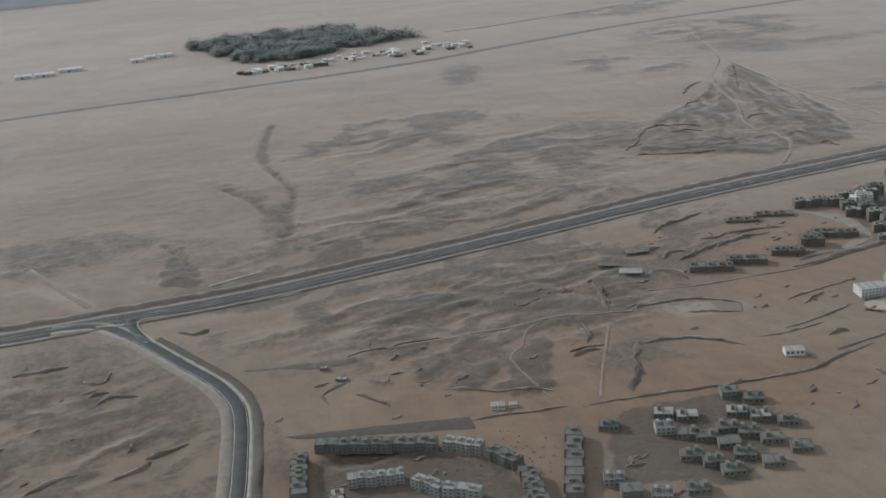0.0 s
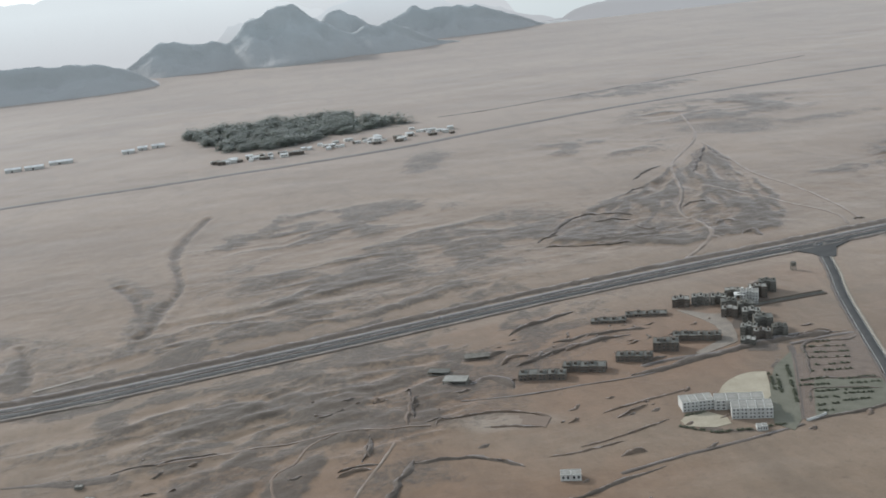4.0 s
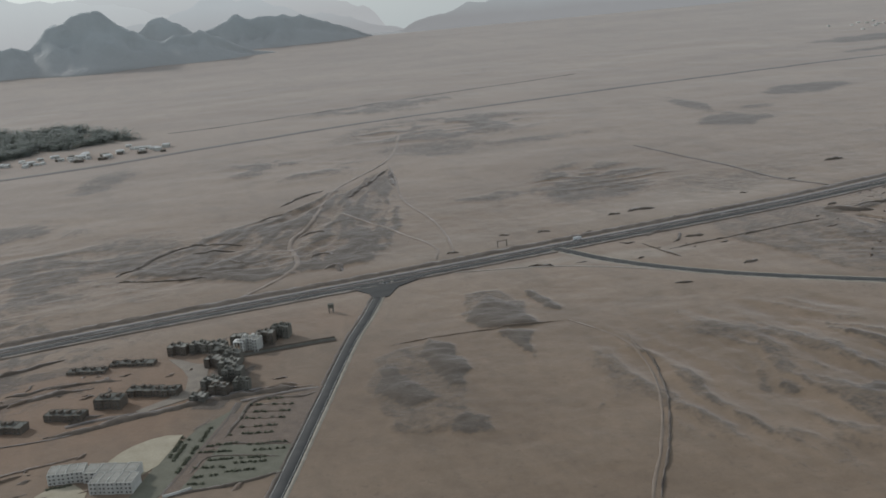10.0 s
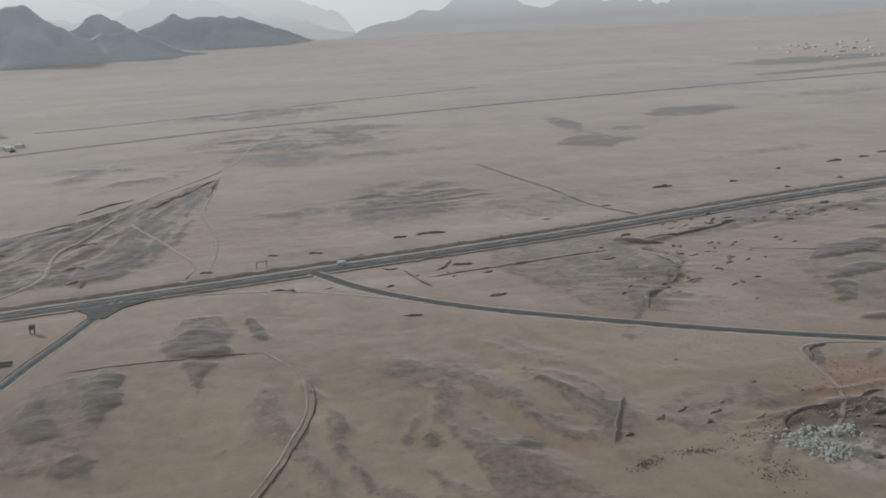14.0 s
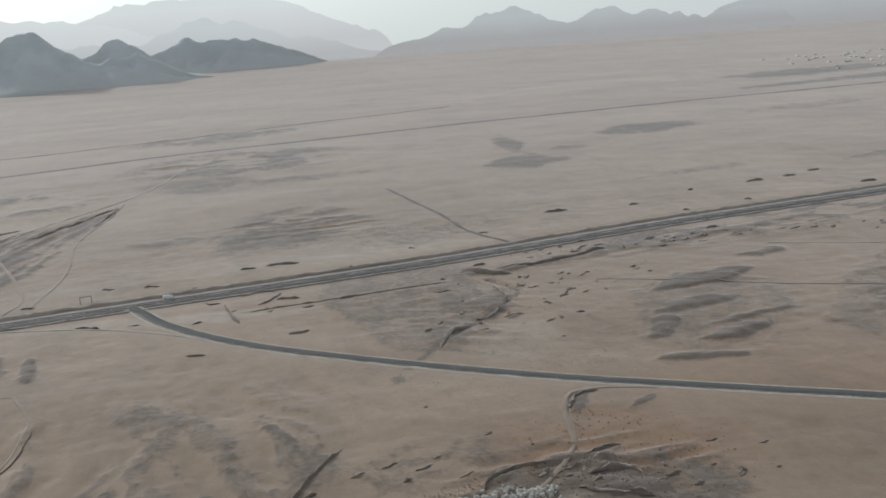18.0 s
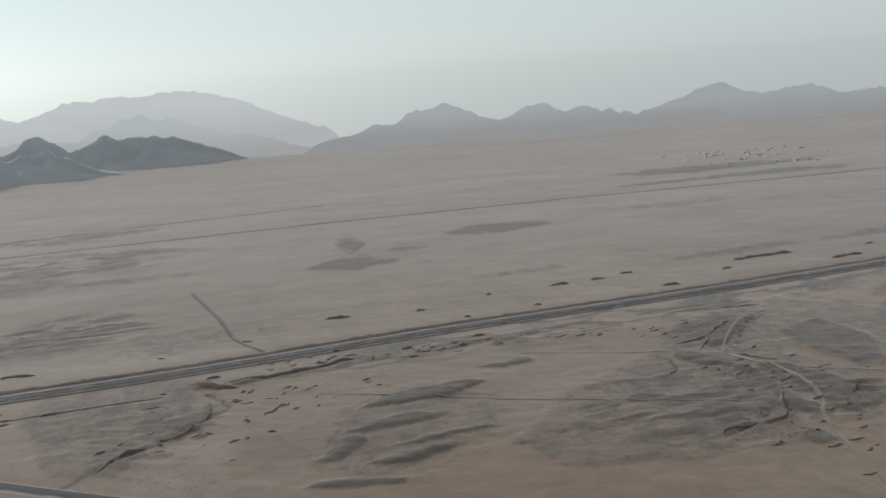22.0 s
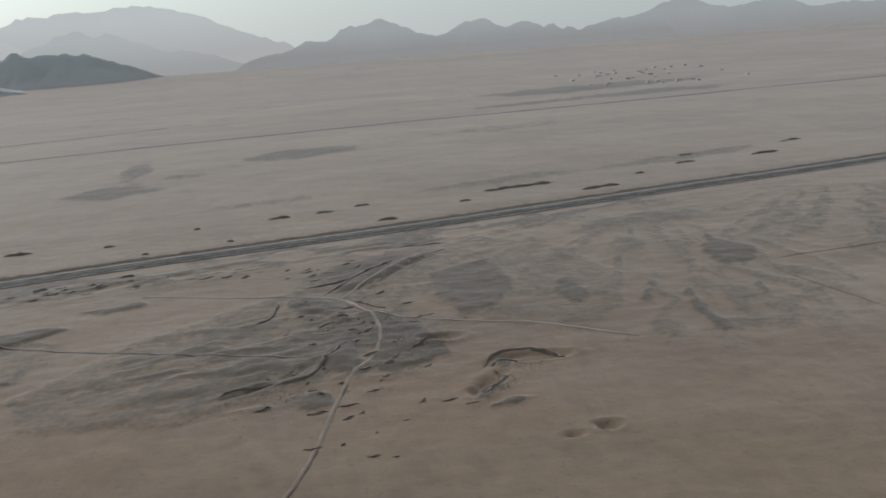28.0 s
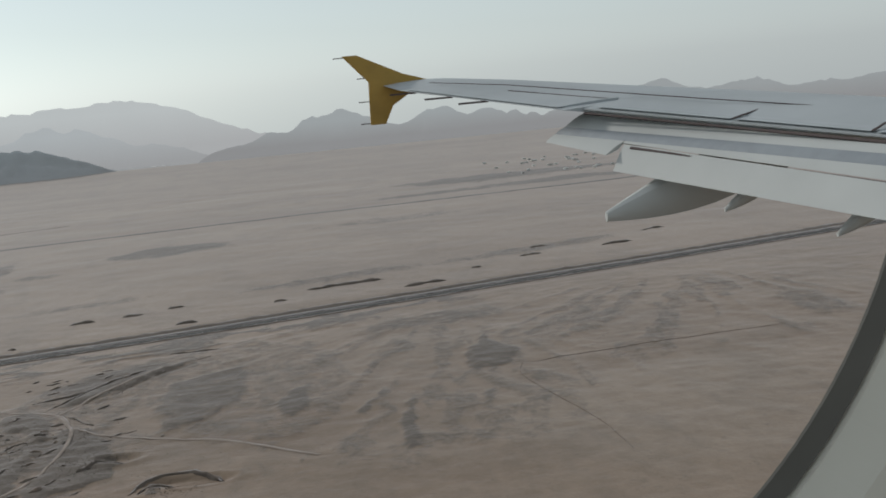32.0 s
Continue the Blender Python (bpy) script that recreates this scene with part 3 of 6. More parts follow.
def ground():
    def spaced(parts):
        return np.concatenate([np.arange(a, b, s) for a, b, s in parts])

    xs = spaced([(-4200, -900, 60), (-900, -300, 12), (-300, 1500, 2.2), (1500, 2200, 8), (2200, 5200, 60)])
    ys = spaced([(-600, 150, 50), (150, 280, 10), (280, 820, 1.7), (820, 1150, 5), (1150, 1700, 10), (1700, 2600, 25), (2600, 4700, 60)])
    x, y = [v.ravel() for v in np.meshgrid(xs, ys)]
    z = 1.6 * (fbm(x / 90, y / 60, 4, 3) - 0.5) + 0.45 * (fbm(x / 22, y / 14, 3, 9) - 0.5)
    z += smooth(900, 700, y) * (0.4 * (fbm(x / 8, y / 7, 3, 121) - 0.5) + 0.2 * (fbm(x / 14, y / 8, 2, 131, True) - 0.6))
    crown = np.zeros(x.shape)
    # long low swells in some stretches of the near plain, shade painted as gravel on their sunless flanks
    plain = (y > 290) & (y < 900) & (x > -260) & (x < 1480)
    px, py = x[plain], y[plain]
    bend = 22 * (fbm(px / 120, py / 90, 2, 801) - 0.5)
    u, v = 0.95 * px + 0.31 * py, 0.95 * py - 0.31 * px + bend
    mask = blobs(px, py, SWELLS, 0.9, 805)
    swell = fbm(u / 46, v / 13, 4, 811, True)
    flank_shade = fbm(u / 46, (v + 4.5) / 13, 4, 811, True)
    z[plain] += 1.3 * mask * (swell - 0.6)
    crown[plain] = mask * 0.85 * smooth(0.60, 0.76, flank_shade)
    for n, (cx, cy, a, b, turn, h, gap) in enumerate(RIDGES):
        near = (np.abs(x - cx) < 1.6 * max(a, b)) & (np.abs(y - cy) < 1.6 * max(a, b))
        dx, dy = x[near] - cx, y[near] - cy
        c, s = math.cos(radians(turn)), math.sin(radians(turn))
        u, v = dx * c + dy * s, dy * c - dx * s
        weight = 1 - smooth(0.5, 1.2, np.hypot(u / a, v / b))
        warp = 16 * (fbm(u / 40, v / 30, 3, 30 + n) - 0.5)
        rise = fbm((u + 1.4 * warp) / (gap * 2.1), (v + 1.6 * warp) / gap, 5, 50 + n, True)
        z[near] += weight * h * (rise - 0.62) * 1.5
        crown[near] = np.maximum(crown[near], weight * 0.72 * smooth(0.56, 0.72, rise))
    for cx, cy, (px, py), a, b, count, h, seed, cover, outline in FANS:
        near = (np.abs(x - px) < 1.4 * a) & (np.abs(y - py) < 1.4 * b)
        dx, dy = x[near] - cx, y[near] - cy
        far, angle = np.hypot(dx, dy), np.arctan2(dx, -dy)
        weight = 1 - smooth(0.6, 1.2, np.hypot((x[near] - px) / a, (y[near] - py) / b) + 0.5 * (fbm(x[near] / 30, y[near] / 30, 3, seed) - 0.5))
        if outline:
            weight = within(x[near], y[near], outline, 9.0)
        bend = 1.1 / count * (fbm(dx / 40, dy / 40, 3, seed + 1) - 0.5)
        finger = fbm((angle + bend) * count, far / 90, 4, seed + 2, True)
        z[near] += weight * h * (finger - 0.6) * 2
        crown[near] = np.maximum(crown[near], cover * weight * smooth(0.60, 0.74, finger))
    for line, half, depth in CHANNELS:
        px, py = np.array(line, float).T
        near = (x > px.min() - 20) & (x < px.max() + 20) & (y > py.min() - 20) & (y < py.max() + 20)
        wide = 0.6 + 0.9 * fbm(x[near] / 30, y[near] / 30, 2, 95)
        d = line_distance(x[near], y[near], curve_points(line, 8)) / wide + 2.2 * (fbm(x[near] / 13, y[near] / 13, 3, 91) - 0.5)
        z[near] -= depth * (1 - smooth(0.2 * half, half, d)) - 0.4 * depth * np.exp(-((d - 1.4 * half) / (0.5 * half)) ** 2)
        # the shade down in the channel, painted along it as gravel
        crown[near] = np.maximum(crown[near], 0.7 * (1 - smooth(0.3 * half, 1.4 * half, d)))
    for n, (strength, outline) in enumerate(PATCHES):
        px, py = np.array(outline, float).T
        near = (x > px.min() - 12) & (x < px.max() + 12) & (y > py.min() - 12) & (y < py.max() + 12)
        u = x[near] + 4.5 * (fbm(x[near] / 9, y[near] / 9, 4, 700 + n) - 0.5)
        v = y[near] + 6.0 * (fbm(x[near] / 9, y[near] / 9, 4, 740 + n) - 0.5)
        body = within(u, v, outline, 3.6)
        z[near] += 0.75 * strength * within(u, v, outline, 6.0) * (0.6 + 0.8 * fbm(u / 12, v / 12, 3, 780))
        crown[near] = np.maximum(crown[near], strength * body)
    # besides real gravel this carries the shade painted on flanks, ribs and channels
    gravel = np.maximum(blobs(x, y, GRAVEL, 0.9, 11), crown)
    gravel = np.maximum(gravel, 0.4 * within(x, y, HILL, 20.0))
    z += gravel * (0.6 * (fbm(x / 9, y / 7, 3, 77) - 0.2) + smooth(900, 700, y) * 0.55 * (fbm(x / 5, y / 4.2, 2, 79, True) - 0.6))
    flat = np.full(x.shape, 1e9)
    for line, half in ((MAIN, 22), (WEST, 9), (MIDDLE, 7), (EAST, 9)):
        flat = np.minimum(flat, line_distance(x, y, curve_points(line, 25)) - half)
    z *= smooth(0, 24, flat)
    z -= 0.25 * (1 - smooth(-6, 3, flat))
    for cx, cy, r in LEVELLED:
        z *= smooth(r * 0.85, r * 1.15, np.hypot(x - cx, y - cy))
    for cx, cy, a, b, turn, h in HOLES:
        c, s = math.cos(radians(turn)), math.sin(radians(turn))
        d = np.hypot(((x - cx) * c + (y - cy) * s) / a, ((y - cy) * c - (x - cx) * s) / b)
        d = d + 0.5 * (fbm(x / 5, y / 4, 2, 5) - 0.5)
        z -= h * (1 - smooth(0.5, 1.0, d))
        z += 0.35 * h * np.exp(-((d - 1.15) / 0.16) ** 2)
    z = z * (1 - smooth(1500, 2200, y)) + dip(y)
    GRID.update(x=xs, y=ys, z=z.reshape(len(ys), len(xs)))
    me = bpy.data.meshes.new("ground")
    faces = grid_faces(len(ys), len(xs))
    me.vertices.add(len(x))
    me.vertices.foreach_set("co", np.stack([x, y, z], 1).ravel())
    me.loops.add(faces.size)
    me.loops.foreach_set("vertex_index", faces.ravel())
    me.polygons.add(len(faces))
    me.polygons.foreach_set("loop_start", np.arange(0, faces.size, 4))
    me.polygons.foreach_set("use_smooth", np.ones(len(faces), bool))
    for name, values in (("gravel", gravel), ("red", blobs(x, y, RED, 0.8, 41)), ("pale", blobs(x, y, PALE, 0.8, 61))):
        me.attributes.new(name, "FLOAT", "POINT").data.foreach_set("value", values)
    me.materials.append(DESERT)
    me.update()
    me.validate()
    return tagged(new("ground", me), "stony brown desert plain with gravel sheets and sand", "desert ground", kind="structure")


# gullies spreading from a point: the point, the field's centre and half sizes, how many, depth
HILL = [(541, 945), (529, 833), (513, 739), (478, 652), (400, 640), (328, 692), (364, 753), (420, 812), (469, 859)]
# the third fan's cover is shade on its fingers, painted as gravel
FANS = [(545, 960, (455, 765), 95, 150, 14.0, 1.9, 270, 1.0, HILL), (1248, 756, (1190, 570), 120, 140, 12.0, 0.4, 210, 0.45, None), (500, 830, (600, 405), 80, 95, 26.0, 2.0, 230, 0.56, None), (1400, 800, (1350, 640), 110, 110, 9.0, 0.5, 250, 0.5, None)]
# dry channels: line, half width, depth
CHANNELS = [([(113, 905), (98, 846), (91, 783), (97, 709), (88, 665), (83, 629), (77, 617)], 4.2, 1.1), ([(58, 730), (71, 691), (78, 648), (83, 629)], 3.6, 0.9), ([(12, 632), (20, 606), (25, 570)], 3.0, 1.0), ([(768, 608), (778, 580), (765, 558), (735, 520), (714, 492), (704, 478)], 2.2, 0.8),
            ([(980, 450), (1000, 462), (1016, 480), (1028, 494), (1038, 516)], 1.8, 0.6), ([(1050, 590), (1068, 622), (1092, 648)], 1.8, 0.5),
            ([(690, 330), (706, 348), (728, 360), (748, 364), (770, 352)], 2.2, 0.7)]
# level building ground, and dug pits with their rims
LEVELLED = [(73, 338, 52), (160, 325, 55), (300, 490, 75), (370, 510, 50), (330, 405, 40), (375, 425, 40), (122, 372, 10), (245, 371, 9), (300, 1230, 160)]
HOLES = [(1108, 380, 5.5, 5, 0, 1.8), (1095, 376, 4, 3.5, 0, 1.2), (1078, 432, 6, 18, -30, 1.5), (1102, 460, 18, 6, -6, 1.4), (1072, 497, 10, 7, 0, 1.3), (64, 358, 16, 9, 0, 1.2)]
ground()

# ---- roads ----
road = tagged(new("main_road"), "straight two-way desert highway of grey asphalt with dusty verges", "road", kind="structure")
ribbon("carriageway", MAIN, [(7.0, 0.05), (6.8, 0.22), (1.5, 0.25), (1.3, 0.05)], OLD_ASPHALT, road)
ribbon("carriageway", MAIN, [(-1.3, 0.05), (-1.5, 0.25), (-6.5, 0.22), (-6.7, 0.05)], ASPHALT, road)
ribbon("median", MAIN, [(1.2, 0.08), (0.8, 0.33), (-0.8, 0.33), (-1.2, 0.08)], DARK_TRACK, road, rough=0.2)
ribbon("verge", MAIN, [(-6.8, 0.10), (-7.2, 0.16), (-8.4, 0.05)], SHOULDER, road, rough=0.3, seed=4)
ribbon("ditch_edge", MAIN, [(-8.8, 0.0), (-9.6, 0.6), (-10.4, 0.55), (-11.4, 0.0)], RUBBLE, road, rough=0.5, seed=8)
for edge in (6.2, 2.1, -2.1, -6.0):
    ribbon("edge_line", MAIN, [(edge + 0.05, 0.30), (edge - 0.05, 0.30)], MARKING, road)
berm = ribbon("rubble_berm", MAIN, [(9.0, 0.0), (11.2, 0.6), (13.0, 1.1), (14.8, 0.8), (17.5, 0.0)], RUBBLE, None, 4.0, 0.9, 2)
tagged(berm, "long dark bank of rubble along the highway", "earth bank", kind="structure")


def side_road(name, line, half, label, left, right):
    """left and right: how wide the pale shoulder is on each side."""
    ob = tagged(new(name), label, "road", kind="structure")
    ribbon("surface", line, [(half + 0.1, 0.10), (half, 0.30), (0.0, 0.36), (-half, 0.30), (-half - 0.1, 0.10)], ASPHALT, ob, 4.0)
    for side, w in ((1, left), (-1, right)):
        if w:
            ribbon("shoulder", line, [(side * (half + a), z) for a, z in ((0.15, 0.12), (0.3, 0.34), (0.3 + w, 0.30), (0.8 + w, 0.0))][::side], SHOULDER if w > 2 else PALE_EDGE, ob, 4.0, 0.12)
    for edge in (half - 0.4, 0.4 - half):
        ribbon("edge_line", line, [(edge + 0.07, 0.42), (edge - 0.07, 0.42)], MARKING, ob, 4.0)
    return ob


PALE_EDGE = weathered("pale_kerb_gravel", (0.30, 0.27, 0.22), (0.42, 0.385, 0.33), 0.2, grain=3.0)
west = side_road("west_road", WEST, 2.9, "curving asphalt side road with pale gravel shoulders", 0.9, 3.8)
OLD_LANE = weathered("worn_dark_lane", (0.080, 0.068, 0.059), (0.118, 0.100, 0.086), 0.35, 0.85, 0.3, grain=1.2)
ribbon("old_lane", WEST[4:], [(8.3, 0.0), (8.0, 0.16), (4.9, 0.2), (4.7, 0.0)], OLD_LANE, west, 4.0, 0.3, 3)
ribbon("entry_lane", [(-10.6, 527.5), (-9.6, 515), (-6.5, 502), (-2.2, 489.5)], [(2.4, 0.1), (2.3, 0.38), (0, 0.41), (-2.0, 0.38), (-2.1, 0.1)], ASPHALT, west, 3.0)
ribbon("kerb", [(71, 527), (44, 524.7), (17.4, 523.8), (-2, 525), (-6.3, 522.5), (-7.0, 515), (-3.6, 503), (4.4, 484), (6.5, 479)], [(0.45, 0.05), (0.4, 0.46), (-0.4, 0.46), (-0.45, 0.05)], PALE_EDGE, west, 2.0, 0.08)
ribbon("island", [(-26, 524.2), (-19, 523), (-13.6, 521.6)], [(0.5, 0.0), (0.4, 0.5), (-0.6, 0.5), (-0.9, 0.0)], PALE_EDGE, west, 2.0, 0.2, 6)
middle = side_road("middle_road", MIDDLE, 2.5, "straight asphalt side road with one pale verge", 0.75, 0.0)
ribbon("verge", MIDDLE, [(-2.7, 0.0), (-2.9, 0.25), (-3.9, 0.22), (-4.3, 0.0)], RUBBLE, middle, 4.0, 0.4, 5)
side_road("east_road", EAST, 3.3, "bending asphalt road edged with pale gravel", 0.8, 0.8)

# ---- mountains ----
def mountain(name, crest, y0, front, back, foot, mat, label, seed, step=8.0, craggy=0.42):
    """A range along x with the given crest heights; it comes down to foot before and behind."""
    cx, cz = np.array(crest, float).T
    side = max(80.0, front * 0.5)
    xs = np.arange(cx[0] - side, cx[-1] + side, step)
    vs = np.linspace(-1, 1, 34)
    fade = np.minimum(smooth(cx[0] - side, cx[0], xs), 1 - smooth(cx[-1], cx[-1] + side, xs))
    top = foot + (np.interp(xs, cx, cz) - foot) * fade
    verts = []
    for v in vs:
        y = y0 + v * back
        if v < 0:
            y = y0 + v * np.minimum(1.2 * front, 14 + 1.0 * (top - foot))
        fall = (1 - abs(v)) ** 0.95
        spur = fbm(xs / 55 + 0.4 * np.sin(y / 60), np.zeros_like(xs) + y / 120, 5, seed, True)
        keep = 1 - craggy * smooth(0.0, 0.25, np.array(abs(v))) * 1.9 * (1 - spur)
        jag = 28.0 * (fbm(xs / 44, np.zeros_like(xs) + y / 70, 5, seed + 3, True) - 0.66) * fade
        h = foot + (top - foot) * np.clip(fall * keep, 0, 1) + jag * fall * np.clip((top - foot) / 90, 0, 1)
        h = np.where(abs(v) > 0.98, foot - 30, h)
        verts += list(zip(xs, np.zeros_like(xs) + y, h))
    ob = mesh_object(name, verts, grid_faces(len(vs), len(xs)), mat)
    return tagged(ob, label, "mountain", "mountain ranges", "structure")


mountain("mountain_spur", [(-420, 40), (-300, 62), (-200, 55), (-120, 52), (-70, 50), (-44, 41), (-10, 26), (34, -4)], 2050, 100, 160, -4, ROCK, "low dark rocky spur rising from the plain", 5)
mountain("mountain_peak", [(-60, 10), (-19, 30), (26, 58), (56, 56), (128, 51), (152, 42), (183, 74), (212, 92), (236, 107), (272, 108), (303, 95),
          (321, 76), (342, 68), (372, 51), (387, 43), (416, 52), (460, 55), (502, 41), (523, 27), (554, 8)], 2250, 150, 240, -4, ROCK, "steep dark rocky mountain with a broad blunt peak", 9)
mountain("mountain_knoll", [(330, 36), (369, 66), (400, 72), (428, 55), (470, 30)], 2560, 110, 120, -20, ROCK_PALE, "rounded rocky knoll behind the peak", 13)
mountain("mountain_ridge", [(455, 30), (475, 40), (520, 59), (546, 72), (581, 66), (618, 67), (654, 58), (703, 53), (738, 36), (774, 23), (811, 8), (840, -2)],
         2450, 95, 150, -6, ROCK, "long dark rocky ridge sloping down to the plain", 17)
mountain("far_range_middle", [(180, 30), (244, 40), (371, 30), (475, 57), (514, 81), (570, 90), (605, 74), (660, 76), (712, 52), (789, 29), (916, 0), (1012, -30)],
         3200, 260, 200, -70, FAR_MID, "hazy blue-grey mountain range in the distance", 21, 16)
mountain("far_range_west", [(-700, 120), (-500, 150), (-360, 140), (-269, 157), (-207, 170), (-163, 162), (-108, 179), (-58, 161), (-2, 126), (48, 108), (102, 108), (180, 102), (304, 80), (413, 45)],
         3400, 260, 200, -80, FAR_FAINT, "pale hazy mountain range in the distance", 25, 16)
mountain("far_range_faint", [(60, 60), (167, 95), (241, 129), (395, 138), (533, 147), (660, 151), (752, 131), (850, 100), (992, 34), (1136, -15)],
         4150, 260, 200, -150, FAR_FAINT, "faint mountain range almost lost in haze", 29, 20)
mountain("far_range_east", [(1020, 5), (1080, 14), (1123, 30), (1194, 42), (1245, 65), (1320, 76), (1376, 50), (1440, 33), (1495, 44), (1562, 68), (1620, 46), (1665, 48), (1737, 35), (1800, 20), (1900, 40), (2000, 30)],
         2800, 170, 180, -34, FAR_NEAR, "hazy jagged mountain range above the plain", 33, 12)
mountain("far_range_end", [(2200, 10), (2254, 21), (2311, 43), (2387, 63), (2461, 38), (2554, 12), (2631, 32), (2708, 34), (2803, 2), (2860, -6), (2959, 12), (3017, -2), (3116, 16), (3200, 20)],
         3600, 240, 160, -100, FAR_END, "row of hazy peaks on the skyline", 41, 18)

# ---- tracks, banks and walls ----
def bank(name, points, half, height, mat, label, category="earth bank", rough=0.5, seed=0):
    ob = ribbon(name, points, [(half, 0.0), (half * 0.5, height * 0.8), (0, height), (-half * 0.5, height * 0.75), (-half, 0.0)], mat, None, 2.5, rough, seed, True)
    return tagged(ob, label, category)


def track(name, points, half, mat, label):
    ob = ribbon(name, points, [(half, 0.02), (half * 0.9, 0.12), (0, 0.15), (-half * 0.9, 0.12), (-half, 0.02)], mat, None, 4.0, 0.25, int(points[0][0]) % 50)
    return tagged(ob, label, "track", kind="structure")


FAR_DARK = weathered("dark_far_track", (0.085, 0.072, 0.062), (0.14, 0.118, 0.10), 0.05, grain=0.5, dust_haze=0.34)
track("far_track", FAR_TRACK, 6.0, FAR_DARK, "straight dark track far across the plain")
track("far_branch_track", [(371, 1291), (437, 1300), (581, 1345), (700, 1385), (900, 1440)], 3.0, FAR_DARK, "thin dark track far across the plain")
track("hill_track", [(590, 1110), (552, 982), (488, 878), (456, 780), (433, 726), (430, 668), (409, 635), (392, 617)], 1.5, TRACK, "pale winding dirt track over dark gravel")
track("gravel_track", [(476, 790), (500, 720), (514, 668), (508, 640)], 1.2, TRACK, "pale dirt track over dark gravel")
track("hill_edge_track", [(545, 950), (539, 896), (526, 810), (530, 740), (528, 694), (521, 648)], 1.0, TRACK, "narrow pale track beside dark gravel")
track("plain_track", [(538, 500), (549, 470), (550, 449), (547, 425), (534, 387), (517, 351), (500, 320), (470, 250)], 0.5, TRACK, "narrow pale ridge-like track across the sand")
bank("trench_edge", [(552, 462), (553, 449), (550, 425), (537, 387), (520, 351), (503, 320), (473, 250)], 0.5, 0.5, RUBBLE, "thin dark edge of a trench across the sand", "earth bank", 0.2, 24)
track("wadi_track", [(796, 422), (779, 428), (762, 427), (754, 407), (752, 396), (748, 376), (736, 356), (726, 345)], 1.0, TRACK, "pale dirt track down to a quarry")
track("long_track", [(823, 586), (868, 562), (918, 535), (964, 512), (1010, 490)], 0.8, DARK_TRACK, "straight faint track across red sand")
track("crossing_track", [(937, 622), (1008, 592), (1035, 575), (1048, 545), (1078, 522), (1110, 505), (1150, 470)], 1.1, TRACK, "pale track crossing dark stony ground")
track("winding_track", [(1035, 575), (1046, 545), (1047, 510), (1040, 480), (1030, 462), (1020, 425), (1008, 379), (990, 330)], 0.9, TRACK, "pale winding track between dark banks")
track("upper_track", [(1035, 577), (1055, 612), (1077, 643), (1100, 660)], 0.9, TRACK, "pale track climbing to the highway")
track("dry_channel", [(752, 910), (758, 877), (768, 825), (774, 791), (783, 731), (799, 690)], 1.6, FAR_DARK, "dark dry channel running to the highway")
track("sandy_strip", [(189, 426), (180, 408), (172, 393), (159, 366)], 0.6, TRACK, "pale sandy strip between building plots")
track("entry_track", [(-60, 622), (-46, 591), (-29, 552)], 2.2, TRACK, "pale track joining the highway")
track("slip_track", [(480, 613), (517, 606), (567, 590), (606, 564), (637, 534)], 1.1, SHOULDER, "pale gravel track passing beside the fork")

track("pale_spill", [(30, 556), (44, 561), (58, 566)], 1.6, SHOULDER, "spill of pale gravel beside the highway")


def strip(name, near, far, mat, label, category):
    """A level sheet laid on the ground between two lines."""
    a, b = curve_points(near, 3.0), curve_points(far, 3.0)
    n = max(len(a), len(b))
    side = [np.stack([np.interp(np.linspace(0, 1, n), np.linspace(0, 1, len(p)), p[:, k]) for k in (0, 1)], 1) for p in (a, b)]
    verts = []
    for row in range(6):
        f = row / 5
        for x, y in side[0] * (1 - f) + side[1] * f:
            x, y = x + 0.7 * (float(value_noise(np.array(x / 2.5), np.array(y / 2.5), 7)) - 0.5), y + 1.0 * (float(value_noise(np.array(x / 2.0), np.array(y / 2.0), 9)) - 0.5)
            verts.append((x, y, terrain(x, y) + (-0.05 if row in (0, 5) else 0.16)))
    return tagged(mesh_object(name, verts, grid_faces(6, n), mat), label, category, kind="structure")


strip("dark_strip", [(46, 377.6), (75.4, 369.3), (107.3, 360.3)], [(39.2, 382.9), (75, 377.5), (107.8, 371.2)], OLD_LANE, "flat dark strip on the ground behind the terraces", "paved strip")
strip("rubble_strip", [(33, 446), (51, 440.2), (60, 436), (79, 434.3)], [(34.1, 447.4), (49, 445.8), (62, 443.2), (80, 442)], RUBBLE, "flat dark strip of spread rubble by the side road", "rubble strip")
bank("plot_bank", [(76, 442.4), (83.2, 444.3), (93.6, 443.6), (108, 446), (119, 445.6)], 0.9, 0.5, RUBBLE, "low dark bank beside a track", seed=5)
bank("plot_bank", [(107, 368.5), (127.7, 366.2), (144.7, 364.2)], 0.7, 0.5, EARTH, "low earth bank behind the housing plots", seed=3)
bank("plot_bank", [(194, 408), (188, 395), (182, 384), (173, 366)], 1.7, 0.9, RUBBLE, "short dark bank between building plots", seed=6)
track("site_path", [(94, 443), (119, 444), (143, 445), (168, 444.8), (184.6, 442), (206, 437.5)], 0.7, SITE_PATH, "pale path worn along the building site")
track("site_path", [(141.7, 373), (139.7, 384), (139, 412), (148, 423), (156, 438), (168, 445)], 0.5, SITE_PATH, "pale path worn over dark gravel")
track("site_path", [(223, 458.5), (238, 456), (254, 454.5), (276, 455), (304, 455), (331, 461), (352, 467)], 0.7, DARK_TRACK, "dark path across red earth on the site")
bank("plot_bank", [(193, 405), (208, 404), (219, 400), (233, 387)], 1.2, 0.8, RUBBLE, "low dark bank along a levelled plot", seed=701)
bank("plot_bank", [(196, 441), (200, 458), (204, 479)], 0.9, 0.7, EARTH, "low earth bank across the site", seed=703)
